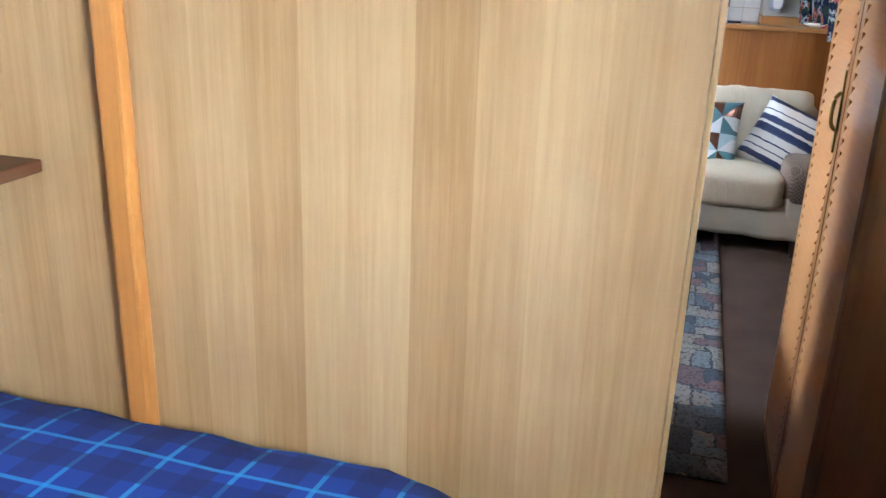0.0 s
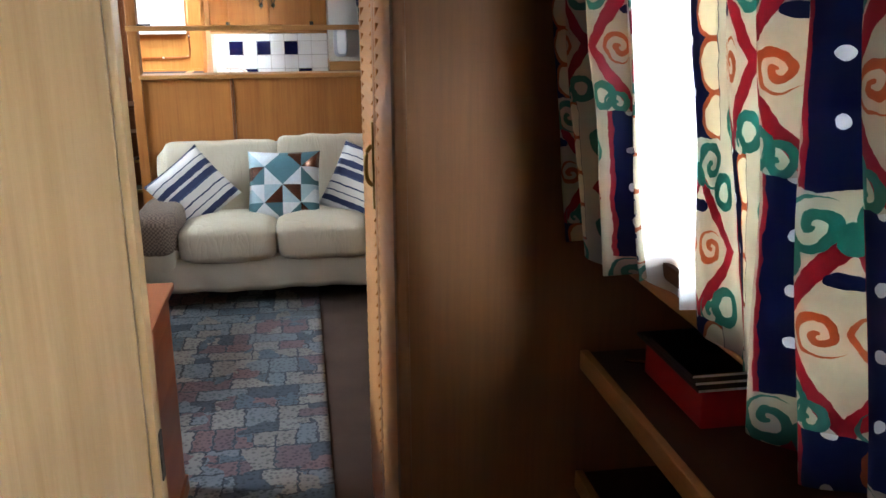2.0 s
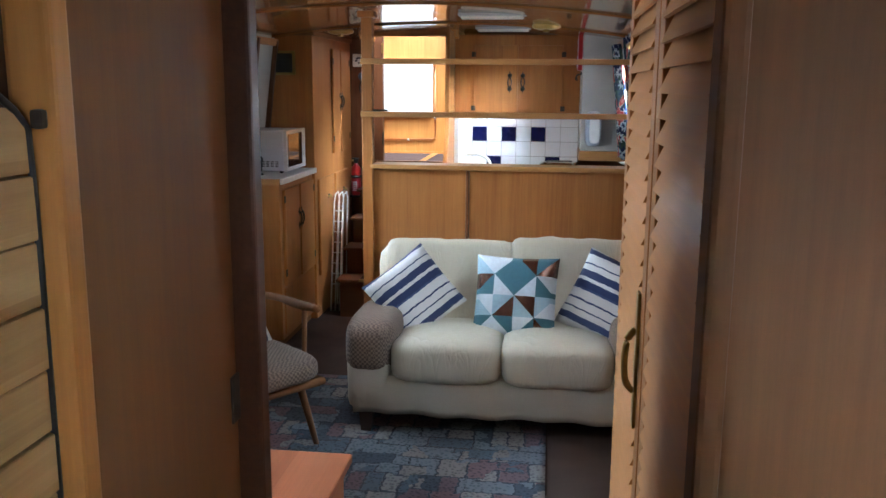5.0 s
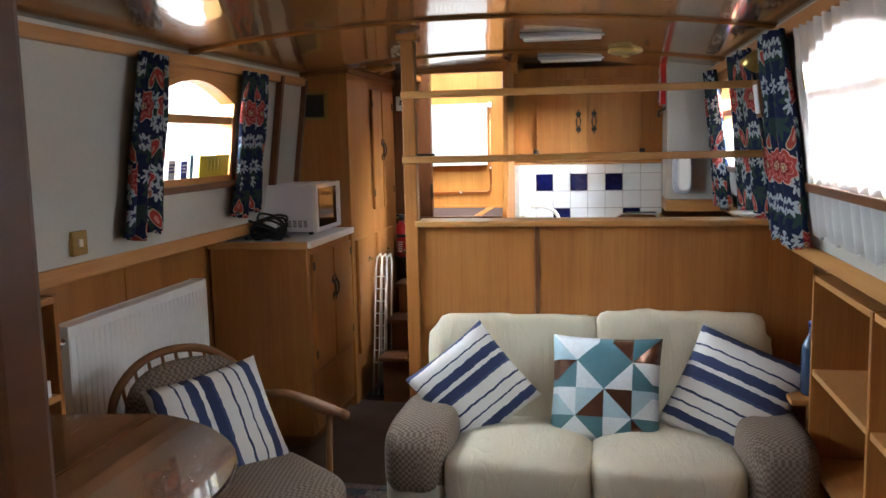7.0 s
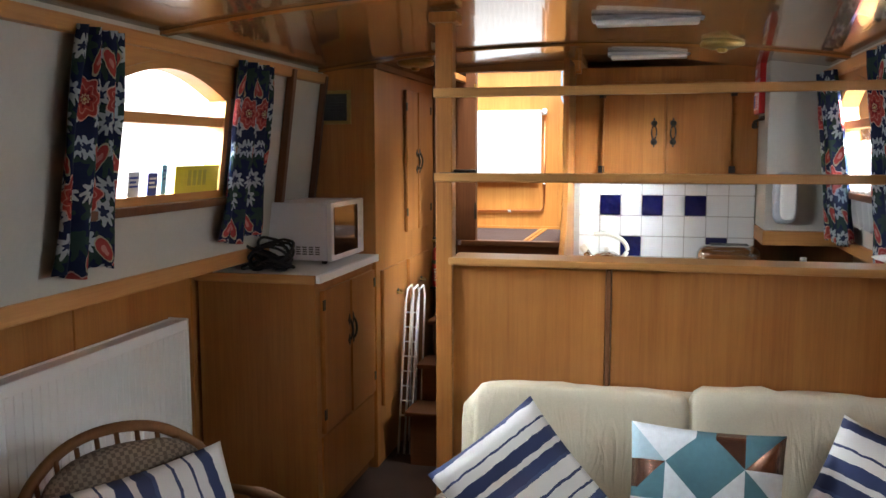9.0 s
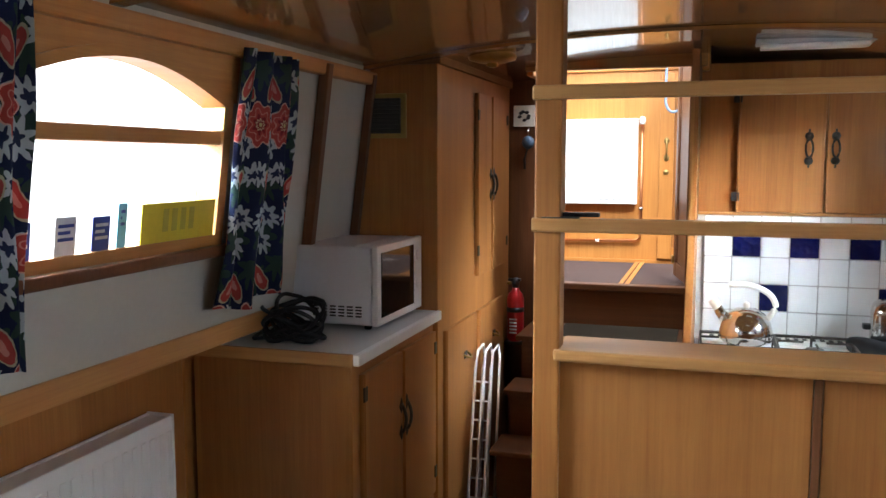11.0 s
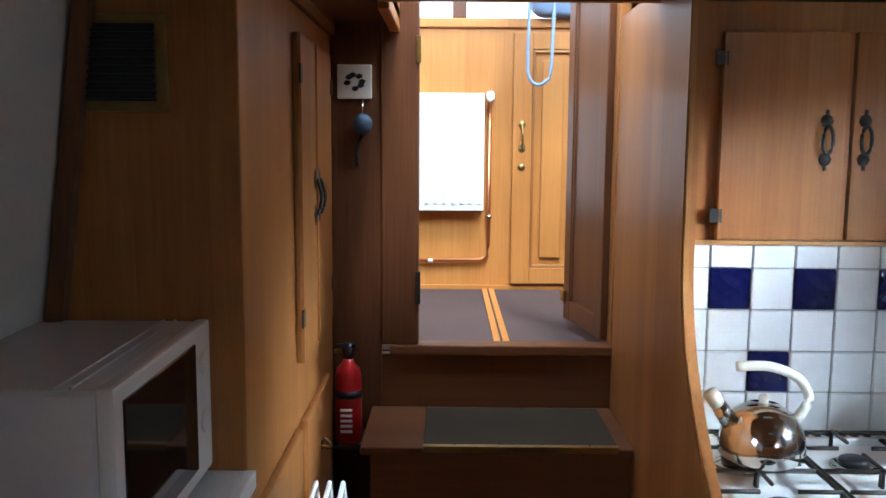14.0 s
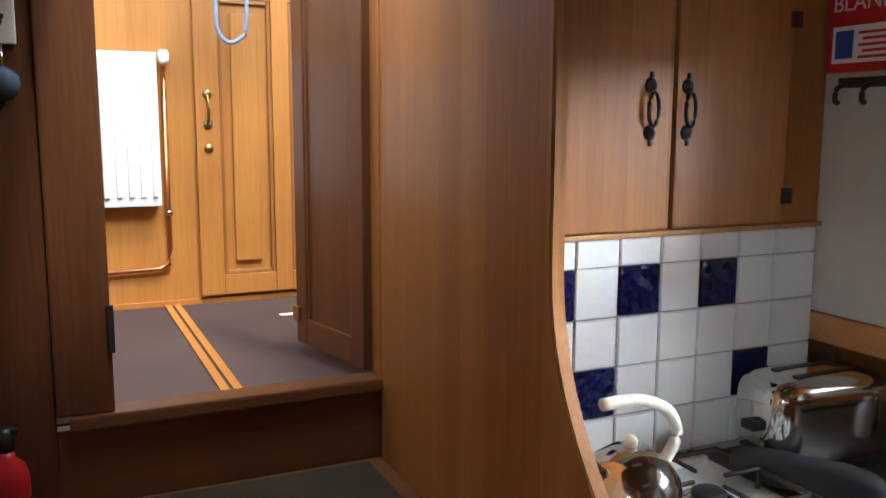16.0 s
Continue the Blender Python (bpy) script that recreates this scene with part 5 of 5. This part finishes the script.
for word, z in (("FIRE", 1.93), ("BLANKET", 1.878)):
    cu = bpy.data.curves.new("lettering", 'FONT')
    cu.body, cu.size, cu.extrude = word, .05, .0006
    tx = new("lettering", cu)
    tx.data.materials.append(PAPERW)
    tx.matrix_world = Matrix(((0, 0, -1, .2048), (-1, 0, 0, 7.315), (0, 1, 0, z), (0, 0, 0, 1)))
    tx.parent = fb
hk = thing("hook_rail", "three dark hooks under the fire blanket", "hooks")
box("rail", .229, .235, 7.13, 7.31, 1.712, 1.735, IRON, hk, .002)
for y in (7.15, 7.22, 7.29):
    tube("hook", [(.229, y, 1.72), (.204, y, 1.71), (.199, y, 1.685), (.209, y, 1.678)], .006, IRON, hk, smooth_curve=True)

base = thing("galley_units", "oak galley base units with dark worktop", "cupboard")
box("carcass", -.08, .78, 6.78, 7.35, .05, .85, OAK, base, .003)
box("carcass", .10, .78, 5.66, 6.78, .05, .85, OAK, base, .003)
box("worktop", -.09, .79, 6.74, 7.35, .853, .885, plain("dark_worktop", (.06, .04, .03), .35, vary=.3, scale=140), base, .006)
box("worktop", .06, .79, 5.65, 6.738, .853, .885, bpy.data.materials["dark_worktop"], base, .006)

ck = thing("gas_cooker", "white gas cooker with black pan supports", "cooker")
box("body", -.68, -.10, 6.74, 7.33, .05, .86, ENAMEL, ck, .006)
box("oven_glass", -.62, -.16, 6.732, 6.740, .25, .62, GLASSK, ck, .003)
box("hob", -.686, -.095, 6.725, 7.34, .861, .885, ENAMEL, ck, .008)
box("back_vent", -.66, -.12, 7.285, 7.335, .885, .905, ENAMEL, ck, .005)
for k in range(16):
    box("vent_slot", -.63 + k * .032, -.613 + k * .032, 7.295, 7.325, .9045, .907, BLACK, ck, .0005)
for bx_, by_, r in ((-.52, 7.14, .045), (-.25, 7.14, .035), (-.52, 6.88, .035), (-.25, 6.88, .045)):
    lathe("burner_cup", [(r + .02, 0), (r + .018, .006), (r, .008)], STEEL, ck, (bx_, by_, .885), 24)
    lathe("burner", [(r, 0), (r, .012), (r * .8, .016)], BLACK, ck, (bx_, by_, .893), 24)
for x0, x1 in ((-.665, -.395), (-.385, -.115)):
    z = .925
    loop = [(x0, 6.76, z), (x1, 6.76, z), (x1, 7.27, z), (x0, 7.27, z)]
    tube("pan_support", loop, .006, IRON, ck, True, 8)
    tube("pan_support", [(x0, 7.01, z), (x1, 7.01, z)], .006, IRON, ck)
    xm = (x0 + x1) / 2
    for y in (6.88, 7.14):
        for dx, dy in ((1, 0), (-1, 0), (0, 1), (0, -1)):
            ex_, ey_ = xm + dx * .13, y + dy * .125
            tube("pan_support", [(xm + dx * .04, y + dy * .04, z + .006), (ex_, ey_, z + .006), (ex_, ey_, .888)], .005, IRON, ck)
for k in range(5):
    lathe("knob", [(.018, 0), (.018, .02)], BLACK, ck, (0, 0, 0), 16).matrix_world = pose(-.60 + k * .105, 6.735, .80, 90, 0, 0)

kt = thing("kettle", "round steel whistling kettle with cream handle", "kettle")
KX, KY, KZ = -.50, 7.07, .932
lathe("body", [(.075, 0), (.088, .01), (.09, .035), (.082, .07), (.062, .10), (.035, .118), (.01, .122)], STEEL, kt, (KX, KY, KZ), 36)
lathe("lid_knob", [(.008, 0), (.012, .012), (.006, .02)], PLAST, kt, (KX, KY, KZ + .12), 14)
tube("spout", [(KX - .06, KY, KZ + .07), (KX - .085, KY, KZ + .10), (KX - .10, KY, KZ + .125)], [.022, .018, .015], STEEL, kt, res=12)
tube("whistle", [(KX - .092, KY, KZ + .112), (KX - .115, KY, KZ + .145)], .016, PLAST, kt, res=12)
tube("handle", [(KX + .07, KY, KZ + .085), (KX + .095, KY, KZ + .13), (KX + .07, KY, KZ + .175), (KX + .01, KY, KZ + .20), (KX - .06, KY, KZ + .20)], .0105, PLAST, kt, res=10, smooth_curve=True)

for ob in kt.children:
    for v in ob.data.vertices:
        v.co = Vector((KX, KY, KZ)) + (v.co - Vector((KX, KY, KZ))) * 1.08

ts = thing("toaster", "rounded chrome two-slot toaster with black base", "toaster")
soft("body", (.31, .18, .20), STEEL, pose(.10, 7.21, .997, 0, 0, -8), ts, 5, 0, 10)
box("base", -.03, .235, 7.125, 7.295, .886, .91, BLACK, ts, .006)
for dy in (-.03, .03):
    box("slot", .01, .19, 7.20 + dy, 7.218 + dy, 1.088, 1.099, BLACK, ts, .002)
box("lever", -.078, -.050, 7.20, 7.24, .98, 1.0, BLACK, ts, .004)
rl = thing("gas_lighter_pouch", "long black padded pouch lying by the cooker", "pouch")
soft("body", (.30, .08, .07), RUBBER, pose(-.045, 7.09, .923, 0, 0, -60), rl, 3.5, .006, 8)
for x, y, c, h, lab in ((.19, 7.32, PAPERB, .16, "blue-labelled white plastic bottle on worktop"), (.30, 6.93, PEWTER, .13, "clear glass tumbler on dark worktop"), (.40, 6.90, STEEL, .17, "plain steel canister on dark worktop"), (.50, 6.85, PEWTER, .15, "clear glass bottle on dark worktop")):
    o = thing("bottle", lab, "bottle", group="worktop bottles")
    lathe("body", [(.028, 0), (.032, .01), (.032, h * .7), (.02, h * .85), (.014, h)], c, o, (x, y, .886), 18)
    lathe("cap", [(.015, 0), (.015, .02)], ENAMEL, o, (x, y, .886 + h), 14)
pt = thing("plate", "white plate on the ledge corner", "plate")
lathe("dish", [(.05, 0), (.09, .012), (.10, .018)], ENAMEL, pt, (.50, 5.66, 1.208), 28)
drn = thing("dish_drainer", "dark drainer on the galley worktop", "drainer")
box("tray", .14, .52, 6.2, 6.6, .886, .91, BLACK, drn, .006)

# ---------------- wheelhouse ----------------
structure(box("floor_wheelhouse", -2.2, .9, 7.80, 8.94, .94, 1.0, MAT, bev=0), "mauve-brown matting on the wheelhouse floor")
for x in (-1.06, -1.03):
    structure(box("trim_floor_strip", x - .011, x + .011, 7.805, 8.93, 1.001, 1.006, GOLD, bev=.001), "golden wooden floor strip")
structure(box("wall_wheelhouse", -2.2, .9, 8.94, 8.98, .94, 2.14, GOLD, bev=0), "golden pine wheelhouse panelling")
structure(box("baseboard", -2.2, .9, 8.928, 8.94, 1.0, 1.02, GOLD, bev=.002), "pale beading along the floor")
structure(box("trim_window_rail", -2.2, .9, 8.92, 8.99, 2.14, 2.18, GOLD, bev=.006), "pine rail under the wheelhouse windows")
for x in (-1.75, -1.18, -.62, -.1):
    structure(box("trim_window_post", x - .03, x + .03, 8.93, 8.98, 2.18, 2.75, TEAK, bev=.006), "red-brown window post")
structure(box("wall_wheelhouse_west", -2.24, -2.2, 7.75, 8.98, .94, 2.14, GOLD, bev=0), "golden pine wheelhouse side")
structure(box("wall_wheelhouse_east", .9, .94, 7.75, 8.98, .94, 2.14, GOLD, bev=0), "golden pine wheelhouse side")
bd = thing("panelled_door", "golden pine door with sunk panels and brass furniture", "door")
box("stile", -.945, -.865, 8.915, 8.938, 1.03, 2.12, GOLD, bd, .003)
box("stile", -.68, -.62, 8.915, 8.938, 1.03, 2.12, GOLD, bd, .003)
box("stile", -.42, -.34, 8.915, 8.938, 1.03, 2.12, GOLD, bd, .003)
for z0, z1 in ((1.03, 1.10), (2.05, 2.12)):
    for x0, x1 in ((-.865, -.68), (-.62, -.42)):
        box("rail", x0, x1, 8.916, 8.937, z0, z1, GOLD, bd, .003)
for x0, x1 in ((-.865, -.68), (-.62, -.42)):
    for a in (x0, x1 - .014):
        box("moulding", a, a + .014, 8.922, 8.938, 1.10, 2.05, OAK, bd, .004)
    for a in (1.10, 2.036):
        box("moulding", x0 + .014, x1 - .014, 8.922, 8.938, a, a + .014, OAKX, bd, .004)
    box("panel", x0 + .045, x1 - .045, 8.925, 8.939, 1.145, 2.005, GOLD, bd, .006)
pull(bd, -.905, 8.914, 1.68, 'y', 1, BRASS, .09)
for z in (1.73, 1.625):
    lathe("handle_plate", [(.016, 0), (.014, .004)], BRASS, bd, (0, 0, 0), 16).matrix_world = pose(-.905, 8.914, z, 90, 0, 0)
lathe("lock", [(.016, 0), (.014, .006)], BRASS, bd, (0, 0, 0), 18).matrix_world = pose(-.905, 8.914, 1.545, 90, 0, 0)
r2 = radiator("radiator", -1.60, -1.07, 8.87, 8.935, 1.355, 1.86, 'y', "white ribbed panel radiator with valve and pipes", 14)
lathe("valve", [(.014, 0), (.018, .01), (.018, .035), (.012, .045)], ENAMEL, r2, (-1.045, 8.90, 1.825), 14)
tube("pipe", [(-1.045, 8.92, 1.82), (-1.045, 8.925, 1.20), (-1.05, 8.925, 1.15), (-1.08, 8.925, 1.135), (-1.6, 8.925, 1.125)], .008, COPPER, r2, res=8)
lathe("clip", [(.014, 0), (.014, .016)], STEEL, r2, (-1.045, 8.922, 1.32), 12)
lathe("clip", [(.012, 0), (.012, .016)], ENAMEL, r2, (-1.30, 8.922, 1.122), 12)
stp = thing("hanging_strap", "blue-grey webbing strap loop hanging from above", "strap")
tube("webbing", [(-.90, 8.70, 2.35), (-.905, 8.70, 2.0), (-.90, 8.70, 1.92), (-.87, 8.70, 1.885), (-.83, 8.70, 1.90), (-.81, 8.70, 1.96), (-.80, 8.70, 2.35)], .007, STRAP, stp, res=8, smooth_curve=True)
box("hanger", -.95, -.62, 8.66, 8.93, 2.35, 2.37, TEAK, stp, .004)
bag = thing("life_jacket", "blue-grey folded bag on the window rail", "bag")
soft("body", (.24, .12, .16), STRAP, pose(-.76, 8.90, 2.26), bag, 4, .012, 8)
pp = thing("paper_scrap", "small pale scrap on the matting", "paper")
box("sheet", -.74, -.68, 8.62, 8.65, 1.001, 1.004, PAPERW, pp, .0005)

# water and sky beyond the boat
structure(box("ground", -400, 400, -400, 400, -1.0, -.8, plain("grey_green_water", (.10, .11, .09), .15, vary=.2, scale=2), bev=0), "grey-green canal water to the horizon")

# splashback tiles
TP, TX, TZ = .109, -.553, 1.335
meshes = {}
for mat, key in ((TILEW, "w"), (TILEB, "b")):
    for h in (.105, .056):
        bm = bmesh.new()
        bmesh.ops.create_cube(bm, size=1)
        for v in bm.verts:
            v.co = Vector((v.co.x * .1055, v.co.y * .010, v.co.z * h))
        bmesh.ops.bevel(bm, geom=bm.edges[:], offset=.0025, segments=2, affect='EDGES')
        me = bpy.data.meshes.new("tile")
        bm.to_mesh(me)
        bm.free()
        me.materials.append(mat)
        meshes[key, h] = me
back = bpy.data.objects["wall_galley_back"]
for r in range(-1, 5):
    for k in range(-1, 7):
        blue = (r == 0 and k in (0, 2, 4)) or (r == 2 and k in (1, 5))
        h = .056 if r == -1 else .105
        z = TZ + .029 if r == -1 else TZ - r * TP - TP / 2
        if TX + k * TP + TP / 2 > .20:
            continue
        t = new("tile", meshes["b" if blue else "w", h])
        t.parent = back
        x = TX + k * TP + TP / 2
        t.location = (x, 7.347 + random.uniform(-.0006, .0006), z)
        if k == 6:
            t.scale.x, t.location.x = 1.2, x + .010
        t.rotation_euler = (random.uniform(-.006, .006), 0, random.uniform(-.006, .006))
